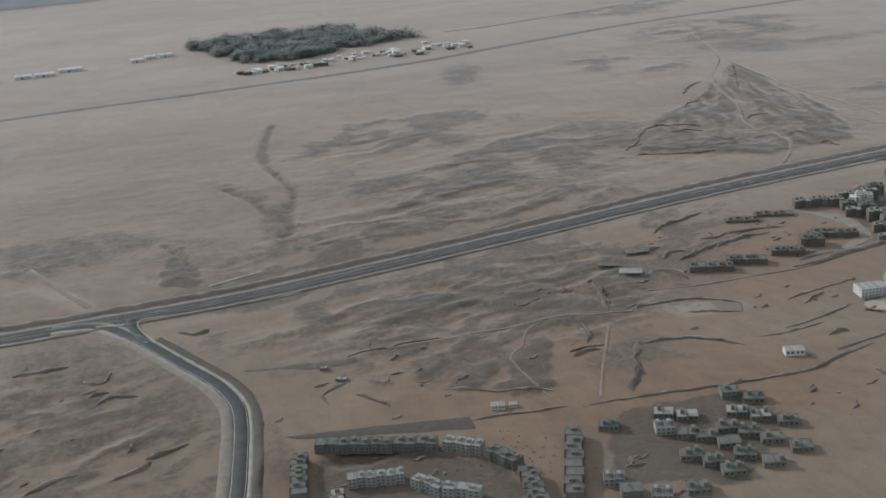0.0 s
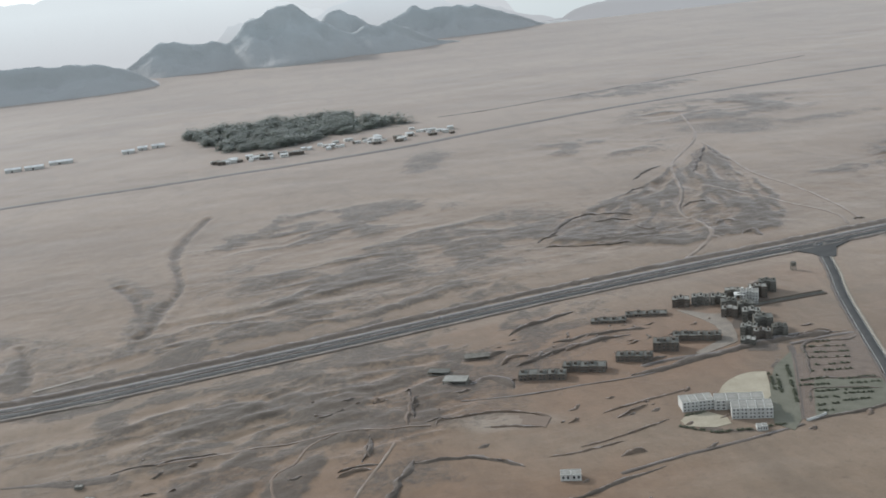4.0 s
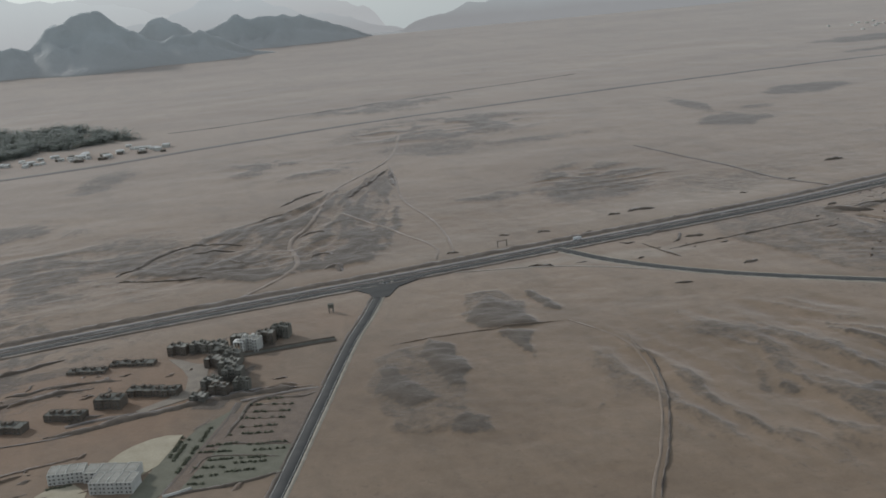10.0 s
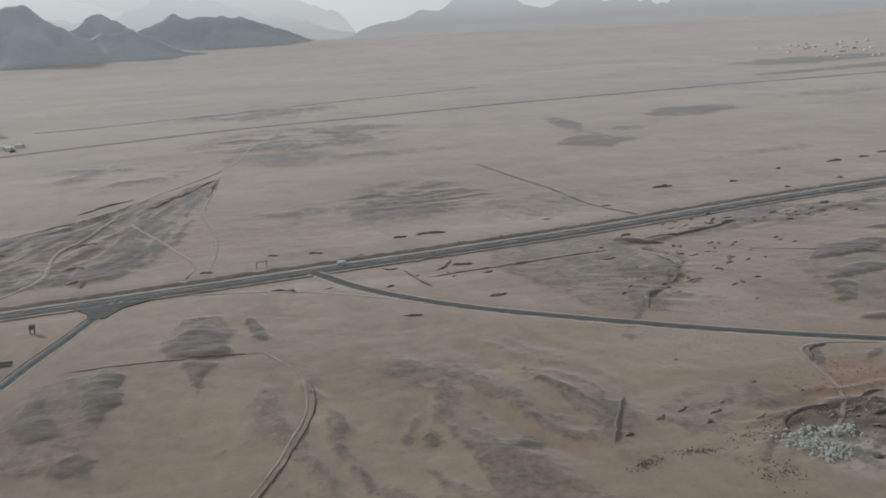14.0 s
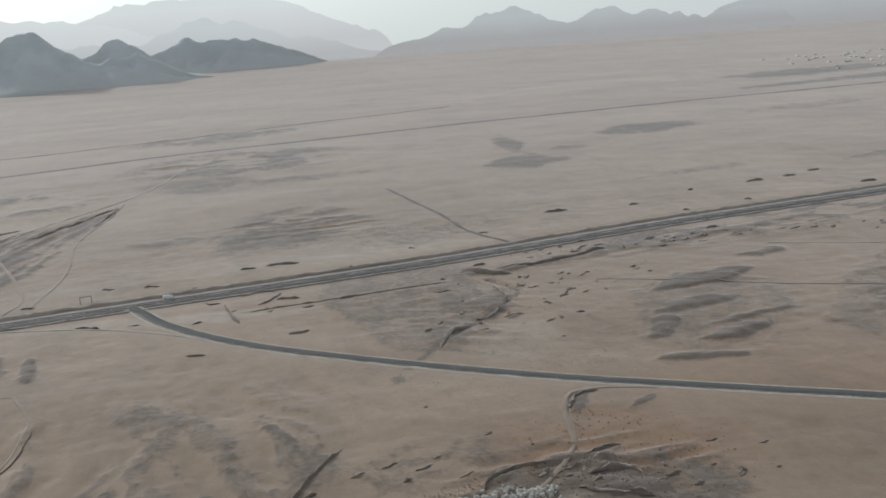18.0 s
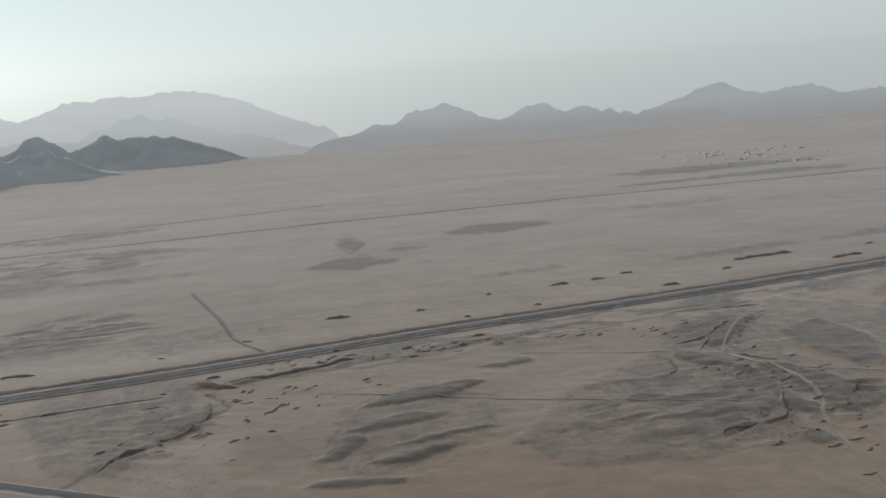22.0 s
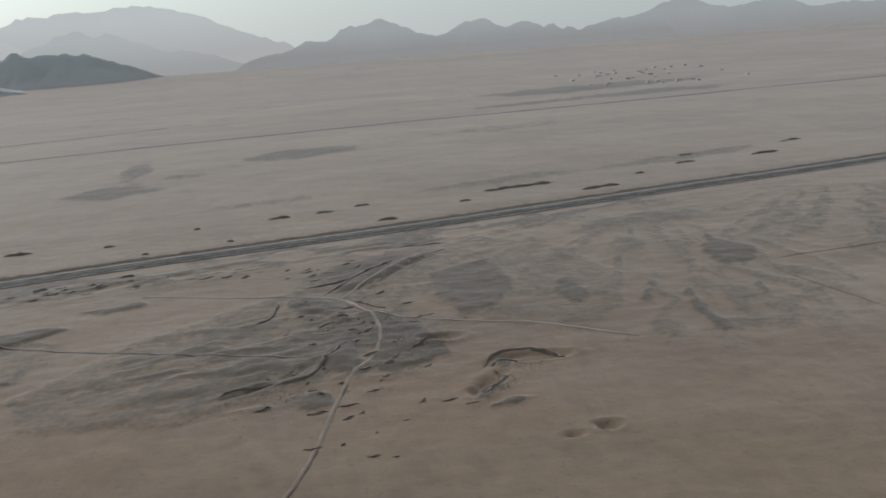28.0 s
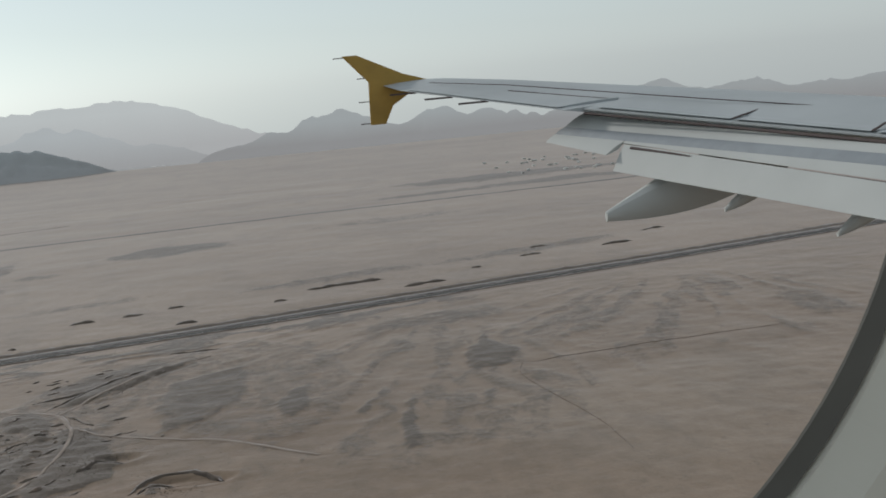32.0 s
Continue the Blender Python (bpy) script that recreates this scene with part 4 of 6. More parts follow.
bank("plot_bank", [(180, 437), (179, 425), (174, 414)], 1.0, 0.8, RUBBLE, "short dark bank between building plots", seed=704)
bank("plot_bank", [(164, 409), (172, 410), (180, 409)], 0.8, 0.6, RUBBLE, "short dark bank between building plots", seed=705)
bank("plot_bank", [(150, 362), (171, 361), (196, 358.5), (210, 356.5), (228, 356.5), (246, 357), (266, 365), (281, 368.6)], 0.9, 0.6, RUBBLE, "dark bank behind the second estate", seed=706)
bank("plot_bank", [(208, 436), (209.5, 440), (217, 440), (230, 441), (239, 440), (255, 428.5)], 0.7, 0.7, EARTH, "curved earth bank round a levelled plot", seed=7)
bank("plot_bank", [(234, 505), (244, 508), (256, 511)], 2.2, 1.4, RUBBLE, "dark heaped bank among unfinished blocks", seed=10)
bank("plot_bank", [(262, 492), (280, 501), (300, 506), (318, 508)], 1.6, 1.0, RUBBLE, "dark heaped bank among unfinished blocks", seed=11)
bank("plot_bank", [(256, 488), (268, 497), (272, 503)], 1.4, 1.1, RUBBLE, "short curved bank among unfinished blocks", seed=12)
bank("plot_bank", [(280, 512), (310, 516), (330, 512)], 1.6, 0.9, RUBBLE, "dark bank among unfinished blocks", seed=13)
bank("plot_bank", [(300, 456), (330, 462), (350, 468), (372, 470), (410, 470)], 2.4, 1.0, RUBBLE, "long dark bank behind the villas", seed=14)
for n, (line, half, mat) in enumerate([([(-61, 481), (-50, 482), (-38, 483)], 1.8, RUBBLE),
        ([(-27, 437), (-21, 443), (-10, 440)], 1.1, RUBBLE),
        ([(-30, 446), (-21, 448)], 0.9, RUBBLE),
        ([(-10, 385), (-2, 389), (6, 391)], 1.5, RUBBLE),
        ([(-23, 374), (-16, 377), (-11, 379), (-8, 383)], 1.2, EARTH),
        ([(-52, 376), (-41, 382), (-33, 383)], 1.8, RUBBLE),
        ([(-33, 464), (-24, 458), (-20, 468)], 1.0, EARTH),
        ([(10, 502), (17, 495), (24, 500)], 1.8, RUBBLE),
        ([(72, 408), (77, 401), (82, 391)], 0.9, RUBBLE)]):
    bank("plot_bank", line, half, 0.9, mat, "dark earth bank on rough ground by the side road", seed=720 + n)
for n, (line, half) in enumerate([([(263, 531), (272, 541), (287, 546), (299, 551), (304, 554)], 1.1),
        ([(250, 493), (255, 501), (263, 501), (265, 498)], 1.1),
        ([(272, 495), (283, 503), (291, 504), (298, 508)], 1.0),
        ([(232, 476), (241, 480), (250, 465)], 2.6),
        ([(163, 404), (170, 407), (177, 406)], 1.0),
        ([(279, 416), (286, 420), (295, 424)], 1.0),
        ([(207, 471), (204, 469), (201, 449)], 1.0),
        ([(269, 381), (275, 384), (279, 382)], 1.4),
        ([(179, 431), (176, 423), (177, 417)], 1.0),
        ([(309, 468), (315, 471), (323, 473)], 1.0),
        ([(282, 498), (289, 503), (293, 505)], 0.9),
        ([(386, 472), (395, 473), (404, 472)], 1.3)]):
    bank("plot_bank", line, half, 0.9, EARTH if n % 3 else RUBBLE, "curved bank of dug earth among unfinished blocks", seed=740 + n)
track("site_track", [(308, 465), (325, 468), (343, 467), (364, 471), (382, 474), (401, 472)], 1.8, DARK_TRACK, "dark dirt track across the building site")
track("site_track", [(264, 369), (291, 374), (321, 378), (343, 382)], 1.0, DARK_TRACK, "dark dirt track across the building site")
for n, line in enumerate([[(59.8, 402.6), (58.8, 409.8), (61.3, 414), (66.9, 418), (72.4, 419)],
        [(275, 422.7), (290, 426.8), (316, 432.6)],
        [(257, 395), (273, 397.8), (298, 406.7)],
        [(243, 391.7), (257.4, 390.8), (274, 394.4)],
        [(226, 428), (238, 424), (250, 418.5)],
        [(105, 397), (125, 386), (145, 379)]]):
    bank("plot_bank", line, 1.2 if n == 0 else 0.7, 0.45, EARTH if n else RUBBLE, "long low ridge of scraped earth on the site", seed=780 + n)
for n, (line, half) in enumerate([([(327, 703), (336, 709), (351, 734), (370, 752), (388, 745), (406, 737)], 1.6),
        ([(324, 698), (331, 704), (341, 705)], 1.2),
        ([(444, 651), (452, 655), (453, 642)], 2.2),
        ([(440, 682), (448, 688), (454, 682)], 1.8),
        ([(391, 700), (396, 693), (401, 685)], 1.5),
        ([(324, 685), (347, 674), (377, 665)], 0.8),
        ([(542, 937), (515, 888), (490, 839)], 1.8),
        ([(544, 935), (536, 892), (532, 860)], 1.8),
        ([(441, 838), (459, 863), (479, 879)], 1.5),
        ([(440, 741), (451, 749), (458, 739)], 1.8),
        ([(418, 797), (431, 810), (445, 812)], 1.4),
        ([(371, 730), (387, 727), (398, 727)], 1.4)]):
    bank("hill_scarp", line, half, 0.8, RUBBLE, "dark scarp of dug ground below the stony hill", "scarp", 0.6, 840 + n)
for lane in ([(378, 462), (370, 441), (362, 423), (345, 386)], [(362, 422), (377, 415), (392, 409)], [(379, 463), (396, 465), (412, 465)], [(347, 385), (364, 386), (382, 391)]):
    track("parking_lane", lane, 1.5, DARK_TRACK, "dark paved lane round the parking ground")
bank("low_wall", [(452, 503), (475, 504), (500, 503), (537, 500)], 0.4, 0.4, EARTH, "thin low line of stones across the sand", "stone wall", 0.2, 19)
bank("low_wall", [(647, 357), (656, 376), (669, 401)], 0.7, 0.9, RUBBLE, "thin low line of stones on the slope", "stone wall", 0.2, 20)
bank("low_wall", [(1250, 566), (1300, 572), (1345, 576), (1392, 579)], 0.22, 0.2, EARTH, "thin low line of stones across the plain", "stone wall", 0.2, 21)
bank("low_wall", [(1251, 566), (1247, 548), (1252, 510), (1260, 470), (1262, 430)], 0.22, 0.2, EARTH, "faint line of stones across the plain", "stone wall", 0.2, 22)
bank("low_wall", [(635, 593), (670, 599), (700, 603), (749, 611)], 0.6, 0.5, RUBBLE, "thin low line of stones between two roads", "stone wall", 0.2, 23)
for n, (line, half) in enumerate([([(757, 631), (762, 634), (769, 633)], 2.0), ([(768, 594), (769, 578), (767, 561), (760, 549)], 0.9), ([(762, 551), (756, 541), (750, 536)], 1.4),
                                 ([(743, 528), (736, 525), (729, 516)], 2.0), ([(729, 517), (726, 508), (722, 500)], 1.4), ([(761, 537), (766, 540), (771, 539)], 1.3), ([(795, 558), (799, 566), (804, 576)], 1.0),
                                 ([(776, 628), (786, 630), (798, 627)], 1.6), ([(811, 640), (820, 641), (832, 638)], 1.5)]):
    bank("wadi_bank", line, 0.8 * half, 0.6, RUBBLE, "short dark scarp of a dry watercourse", seed=500 + n)
bank("wadi_bank", [(758, 634), (770, 622), (784, 616)], 3.0, 1.6, RUBBLE, "dark broken bank beside the highway", seed=25)
bank("wadi_bank", [(788, 628), (806, 633), (826, 640), (850, 650)], 1.8, 1.2, RUBBLE, "dark broken bank beside the highway", seed=26)
for n, (line, half) in enumerate([([(979, 451), (985, 457), (992, 457), (1000, 461)], 1.0),
        ([(999, 458), (1012, 463), (1020, 481), (1030, 501)], 1.7),
        ([(993, 545), (1001, 557), (1005, 578)], 0.9),
        ([(1021, 527), (1023, 534), (1029, 536)], 1.0),
        ([(1027, 586), (1039, 605), (1051, 624), (1061, 635)], 1.4),
        ([(1057, 484), (1064, 493), (1073, 497)], 1.2),
        ([(1083, 452), (1088, 460), (1096, 459)], 1.3),
        ([(1071, 417), (1076, 429), (1087, 439)], 1.5),
        ([(1051, 578), (1055, 581), (1058, 584)], 0.7),
        ([(1040, 572), (1048, 559), (1055, 551)], 0.8),
        ([(1077, 677), (1088, 677), (1106, 677)], 0.8),
        ([(1018, 604), (1035, 609), (1056, 628), (1069, 642)], 1.3)]):
    bank("wadi_bank", line, 0.75 * half, 0.6, RUBBLE, "dark eroded scarp in stony ground", seed=760 + n)
for n, line in enumerate([[(708, 350), (716, 360), (727, 365), (735, 364)],
        [(749, 366), (758, 373), (765, 373)],
        [(746, 353), (757, 354), (763, 349)],
        [(740, 344), (750, 335), (763, 330)],
        [(756, 410), (764, 424), (773, 427)],
        [(706, 348), (709, 350), (711, 346)]]):
    bank("quarry_edge", line, 1.1, 0.9, RUBBLE, "dark broken rock edge of the quarry", "rock edge", 0.6, 800 + n)
for n, (line, half) in enumerate([([(644, 605), (649, 611), (657, 626)], 1.0),
        ([(635, 627), (645, 634), (654, 631)], 1.7),
        ([(616, 622), (619, 617), (624, 618)], 0.9),
        ([(657, 547), (663, 549), (667, 552)], 1.0),
        ([(626, 612), (630, 591), (634, 575)], 0.7),
        ([(551, 598), (558, 597), (565, 592)], 0.9),
        ([(609, 532), (614, 529), (618, 529)], 0.8)]):
    bank("earth_heap", line, half, 0.8, RUBBLE, "dark curved heap of earth near the fork", "earth heap", 0.5, 820 + n)
bank("pit_edge", [(1073, 418), (1079, 429), (1086, 438), (1084, 447)], 1.2, 1.0, RUBBLE, "dark crumbling edge of a dug pit", seed=31)
bank("pit_edge", [(1081, 452), (1086, 463), (1096, 469), (1108, 465), (1115, 456)], 1.2, 1.0, RUBBLE, "dark crumbling edge of a dug pit", seed=32)


# short heaps and scarps of dug earth, strewn over the building ground
rng = random.Random(23)
for n, (cx, cy, a, b, count) in enumerate([(300, 500, 90, 30, 24), (255, 425, 60, 26, 12), (110, 415, 60, 30, 16), (75, 345, 40, 14, 8), (150, 325, 12, 30, 6), (-45, 430, 40, 60, 14), (235, 345, 26, 40, 10), (330, 380, 50, 16, 6),
                                           (190, 470, 60, 16, 14), (880, 652, 120, 14, 44), (800, 596, 60, 34, 32), (1020, 640, 60, 14, 16), (760, 540, 50, 40, 18), (1045, 530, 40, 60, 26), (1020, 455, 40, 30, 14), (760, 345, 50, 24, 26), (620, 590, 60, 14, 8), (700, 380, 50, 40, 12), (1040, 420, 60, 40, 14)]):
    for k in range(count):
        x, y, long, turn = cx + rng.gauss(0, 0.5) * a, cy + rng.gauss(0, 0.5) * b, rng.uniform(2.0, 8.0), rng.choice((10, 14, 20, 24, 40, 60)) + rng.uniform(-15, 15)
        c, s = math.cos(radians(turn)) * long / 2, math.sin(radians(turn)) * long / 2
        heap = bank("earth_ridge", [(x - c, y - s), (x - 0.2 * c + 0.25 * s, y - 0.2 * s - 0.25 * c), (x + 0.5 * c - 0.1 * s, y + 0.5 * s), (x + c, y + s)], rng.uniform(0.45, 1.05), rng.uniform(0.35, 0.8), RUBBLE if k % 2 else EARTH,
                    "short %s ridge of dug earth" % ("dark" if k % 2 else "reddish brown"), "earth ridge", 0.5, 400 + n * 50 + k)
        tagged(heap, group="short ridges of dug earth")


def mound(points, half, height, seed, label="low dark mound of dug earth on the plain"):
    ob = bank("earth_mound", points, half, height, RUBBLE, label, "earth mound", 0.6, seed)
    return tagged(ob, group="mounds along the highway")


for n, (x, y, long, turn) in enumerate([
        (850, 763, 18, 8), (905, 762, 8, 10), (958, 790, 5, 0), (1012, 800, 16, 14), (1043, 808, 14, 12), (1070, 822, 12, 8), (1139, 801, 10, 14), (1185, 836, 56, 10),
        (1237, 803, 30, 12), (1081, 762, 14, 14), (1326, 870, 18, 10), (1340, 905, 14, 12), (660, 690, 20, 6), (640, 686, 10, 20), (740, 700, 5, 0), (790, 722, 7, 10),
        (1395, 880, 26, 8), (1440, 930, 22, 14)] + [(700, 668, 6, 5), (980, 742, 5, 0), (930, 728, 5, 4), (1280, 846, 8, 12), (560, 672, 7, 0), (585, 668, 9, 8), (610, 652, 6, 6),
        (520, 648, 8, 6), (690, 601, 10, 16), (660, 612, 12, 10), (770, 640, 9, 10), (840, 672, 6, 10), (880, 660, 9, 14), (925, 672, 8, 10)]):
    c, s = math.cos(radians(turn)) * long / 2, math.sin(radians(turn)) * long / 2
    mound([(x - c, y - s), (x - 0.2 * c, y + 0.8), (x + 0.5 * c, y + s - 0.6), (x + c, y + s)], 1.5 + long * 0.03, 1.0 + long * 0.012, 40 + n)


# ---- buildings ----
CONCRETE = weathered("bare_concrete", (0.15, 0.142, 0.122), (0.24, 0.228, 0.20), 0.4, coords="object", grain=4.0, vary=0.2)
BROWN_WALL = weathered("brown_render", (0.13, 0.11, 0.094), (0.20, 0.168, 0.14), 0.4, coords="object", grain=4.0, vary=0.15)
DULL_WALL = weathered("dirty_white_render", (0.27, 0.26, 0.24), (0.40, 0.39, 0.365), 0.4, coords="object", grain=4.0, vary=0.15)
WHITE_WALL = weathered("white_render", (0.50, 0.49, 0.46), (0.68, 0.67, 0.64), 0.4, coords="object", grain=4.0, vary=0.1)
ROOF_GREY = weathered("grey_roof_slab", (0.13, 0.13, 0.116), (0.21, 0.21, 0.19), 0.3, coords="object", grain=3.0, vary=0.15)
ROOF_PALE = weathered("pale_roof_slab", (0.29, 0.283, 0.255), (0.42, 0.41, 0.375), 0.3, coords="object", grain=3.0, vary=0.15)
DARK_OPENING = weathered("dark_glass", (0.018, 0.020, 0.022), (0.04, 0.043, 0.046), 1.0, 0.2, 0.5, coords="object", bumpy=0)
FRAME = weathered("painted_frame", (0.30, 0.29, 0.27), (0.45, 0.44, 0.42), 1.0, coords="object", bumpy=0)
FAR_WHITE = weathered("whitewash", (0.66, 0.65, 0.62), (0.78, 0.77, 0.74), 0.4, coords="object", grain=4.0)
METAL_SHEET = weathered("white_sheet_roof", (0.55, 0.56, 0.56), (0.75, 0.76, 0.76), 0.2, 0.45, 0.4, coords="object", grain=2.0, bumpy=0.1, vary=0.1)
STEEL = weathered("rusty_steel", (0.06, 0.05, 0.045), (0.11, 0.09, 0.075), 1.0, 0.7, 0.4, coords="object", bumpy=0)
PAVING = weathered("pale_paving", (0.37, 0.33, 0.25), (0.46, 0.41, 0.32), 0.15, grain=1.5)
GREEN_PAVING = weathered("grey_green_paving", (0.15, 0.148, 0.115), (0.20, 0.195, 0.155), 0.15, grain=1.5)
FOLIAGE = weathered("dusty_foliage", (0.15, 0.165, 0.115), (0.21, 0.22, 0.16), 0.8, 0.8, 0.2, grain=5.0, bumpy=0, dust_haze=0.3)
# leaf colour and full sheen paled for the haze before the grove
FOLIAGE_FAR = weathered("grove_foliage", (0.25, 0.285, 0.24), (0.31, 0.345, 0.295), 0.05, 0.8, 0.2, grain=0.8, bumpy=0, vary=0.15, dust_haze=1.0)
for leafy in (FOLIAGE, FOLIAGE_FAR):
    # leaves let some of the light through
    nt = leafy.node_tree
    thin, blend = nt.nodes.new("ShaderNodeBsdfTranslucent"), nt.nodes.new("ShaderNodeMixShader")
    solid = nt.nodes["Principled BSDF"]
    nt.links.new(solid.inputs["Base Color"].links[0].from_socket, thin.inputs["Color"])
    blend.inputs[0].default_value = 0.5
    nt.links.new(solid.outputs[0], blend.inputs[1])
    nt.links.new(thin.outputs[0], blend.inputs[2])
    nt.links.new(blend.outputs[0], nt.nodes["Material Output"].inputs["Surface"])
BARK = weathered("bark", (0.08, 0.06, 0.045), (0.14, 0.11, 0.085), 2.0, grain=8.0, bumpy=0)


def box(bm, x0, y0, z0, x1, y1, z1, taper=0.0):
    v = [bm.verts.new((x, y, z)) for z, k in ((z0, 0), (z1, taper)) for x, y in ((x0 + k, y0 + k), (x1 - k, y0 + k), (x1 - k, y1 - k), (x0 + k, y1 - k))]
    for f in ((0, 1, 2, 3), (4, 5, 6, 7), (0, 1, 5, 4), (1, 2, 6, 5), (2, 3, 7, 6), (3, 0, 4, 7)):
        bm.faces.new([v[i] for i in f])


def boxes(*specs):
    bm = bmesh.new()
    for s in specs:
        box(bm, *s)
    return bm


def shell(w, d, h, holes, wall=0.14):
    """Four outer walls; each front hole (x0, z0, x1, z1) goes through the front wall."""
    bm = boxes((0, d - wall, 0, w, d, h), (0, wall, 0, wall, d - wall, h), (w - wall, wall, 0, w, d - wall, h))
    xs = sorted({0, w, *(v for a in holes for v in (a[0], a[2]))})
    zs = sorted({0, h, *(v for a in holes for v in (a[1], a[3]))})
    for x0, x1 in zip(xs, xs[1:]):
        for z0, z1 in zip(zs, zs[1:]):
            mx, mz = (x0 + x1) / 2, (z0 + z1) / 2
            if not any(a < mx < c and b < mz < e for a, b, c, e in holes):
                box(bm, x0, 0, z0, x1, wall, z1)
    return bm


MESHES = {}


def shared(key, name, build, mat, parent, at=(0, 0, 0), turn=0.0):
    """A part whose mesh is built once and used again."""
    if key not in MESHES:
        bm = build()
        bmesh.ops.recalc_face_normals(bm, faces=bm.faces)
        me = bpy.data.meshes.new(name)
        bm.to_mesh(me)
        bm.free()
        me.materials.append(mat)
        MESHES[key] = me
    ob = new(name, MESHES[key])
    ob.parent = parent
    ob.matrix_basis = pose(*at, 0, 0, turn)
    return ob


def block(name, label, p0, p1, depth, storeys, units, wall_mat, roof_mat, category="building", group="", storey=1.3, stagger=0.6, glazed=False, seed=0, heads=True):
    """A row of joined units along p0 to p1; its front faces to the right of that line."""
    rng = random.Random(seed)
    dx, dy = p1[0] - p0[0], p1[1] - p0[1]
    length, w = math.hypot(dx, dy), math.hypot(dx, dy) / units
    thing = tagged(new(name), label, category, group)
    thing.matrix_basis = pose(p0[0], p0[1], min(terrain(*p0), terrain(*p1)) - 0.05, 0, 0, math.degrees(math.atan2(dy, dx)))
    h = storey * storeys
    pw, ph = w * 0.22, storey * 0.48
    spots = [(w * f - pw / 2, storey * k + storey * 0.3, w * f + pw / 2, storey * k + storey * 0.3 + ph) for k in range(storeys) for f in (0.28, 0.72)]
    key = (round(w, 2), round(depth, 2), storeys, storey, wall_mat.name, roof_mat.name)
    for u in range(units):
        off = stagger * (u % 2) + rng.uniform(-0.1, 0.1)
        at = (u * w, off, 0)
        unit = shared(("wall", key), "wall", lambda: shell(w - 0.06, depth, h, spots), wall_mat, thing, at)
        for x0, z0, x1, z1 in spots:
            pane = shared(("window", key), "window", lambda: boxes((0, 0.07, 0, pw, 0.10, 0.06), (0, 0.07, ph - 0.06, pw, 0.10, ph), (0, 0.07, 0.06, 0.05, 0.10, ph - 0.06),
                          (pw - 0.05, 0.07, 0.06, pw, 0.10, ph - 0.06), (pw / 2 - 0.03, 0.07, 0.06, pw / 2 + 0.03, 0.10, ph - 0.06)), FRAME, unit, (x0, 0, z0))
            shared(("pane", key), "pane", lambda: boxes((0.0, 0.105, 0.0, pw, 0.125, ph)), DARK_OPENING, unit, (x0, 0, z0))
        roof = shared(("roof", key), "roof", lambda: boxes((0.14, 0.14, h - 0.3, w - 0.2, depth - 0.14, h - 0.16)), roof_mat, thing, at)
        if storeys > 1:
            for k in range(1, storeys):
                shared(("balcony", key), "balcony", lambda: boxes((0, -0.42, -0.05, w * 0.44, -0.003, 0.04), (0, -0.42, 0.04, w * 0.44, -0.36, 0.32)), wall_mat, thing, (at[0] + w * (0.06 if u % 2 else 0.5), at[1], storey * k + 0.18))
        if heads and rng.random() < 0.8:
            shared(("stair", key), "stair_head", lambda: boxes((0, 0, 0, w * 0.32, depth * 0.34, storey * 0.75), (-0.05, -0.05, storey * 0.75, w * 0.32 + 0.05, depth * 0.34 + 0.05, storey * 0.75 + 0.07)),
                   wall_mat, thing, (at[0] + w * rng.uniform(0.15, 0.5), at[1] + depth * rng.uniform(0.2, 0.5), h - 0.16))
        if heads and rng.random() < 0.5:
            shared(("tank", key), "water_tank", lambda: boxes((0, 0, 0.15, 0.45, 0.45, 0.6, 0.04), (0.02, 0.02, 0, 0.1, 0.1, 0.15), (0.33, 0.33, 0, 0.43, 0.43, 0.15)), roof_mat, thing,
                   (at[0] + w * 0.72, at[1] + depth * 0.6, h - 0.16))
    return thing


TERRACE = "unfinished grey concrete terrace of three-storey flats"
G1, G2, G3 = "terraces round the courtyard", "flats of the second estate", "blocks of the building site"
block("apartment_terrace", TERRACE + " beside the road", (40, 334), (45, 361), 5.5, 3, 7, CONCRETE, ROOF_GREY, "apartment block", G1, seed=1)
block("apartment_terrace", TERRACE + " along the courtyard's back", (48, 365), (89, 349), 5.5, 3, 11, CONCRETE, ROOF_GREY, "apartment block", G1, seed=2)
block("apartment_terrace", "white-rendered terrace of three-storey flats by the courtyard", (91, 350), (102, 341), 5.5, 3, 4, DULL_WALL, ROOF_PALE, "apartment block", G1, seed=3)
block("apartment_terrace", TERRACE + " at the courtyard's corner", (103, 339), (109, 327), 5.5, 3, 4, CONCRETE, ROOF_GREY, "apartment block", G1, seed=4)
block("apartment_terrace", TERRACE + " closing the courtyard", (110, 324), (106, 298), 5.5, 3, 7, CONCRETE, ROOF_GREY, "apartment block", G1, seed=5)
block("apartment_terrace", "pale three-storey flats inside the courtyard", (54, 337), (73, 333), 4.5, 3, 6, DULL_WALL, ROOF_PALE, "apartment block", G1, seed=6)
block("apartment_terrace", "white three-storey flats inside the courtyard", (74, 330), (81, 320), 4.5, 3, 3, DULL_WALL, ROOF_PALE, "apartment block", G1, seed=7)
block("apartment_terrace", "grey three-storey flats inside the courtyard", (51, 320), (52, 333), 4.5, 3, 3, CONCRETE, ROOF_PALE, "apartment block", G1, seed=8)
block("apartment_terrace", "white three-storey flats inside the courtyard", (82, 320), (93, 313), 4.5, 3, 3, DULL_WALL, ROOF_PALE, "apartment block", G1, seed=9)
block("apartment_terrace", "long grey terrace of flats beside bare earth", (124, 300), (141, 341), 6.0, 3, 8, CONCRETE, ROOF_GREY, "apartment block", G2, seed=10)
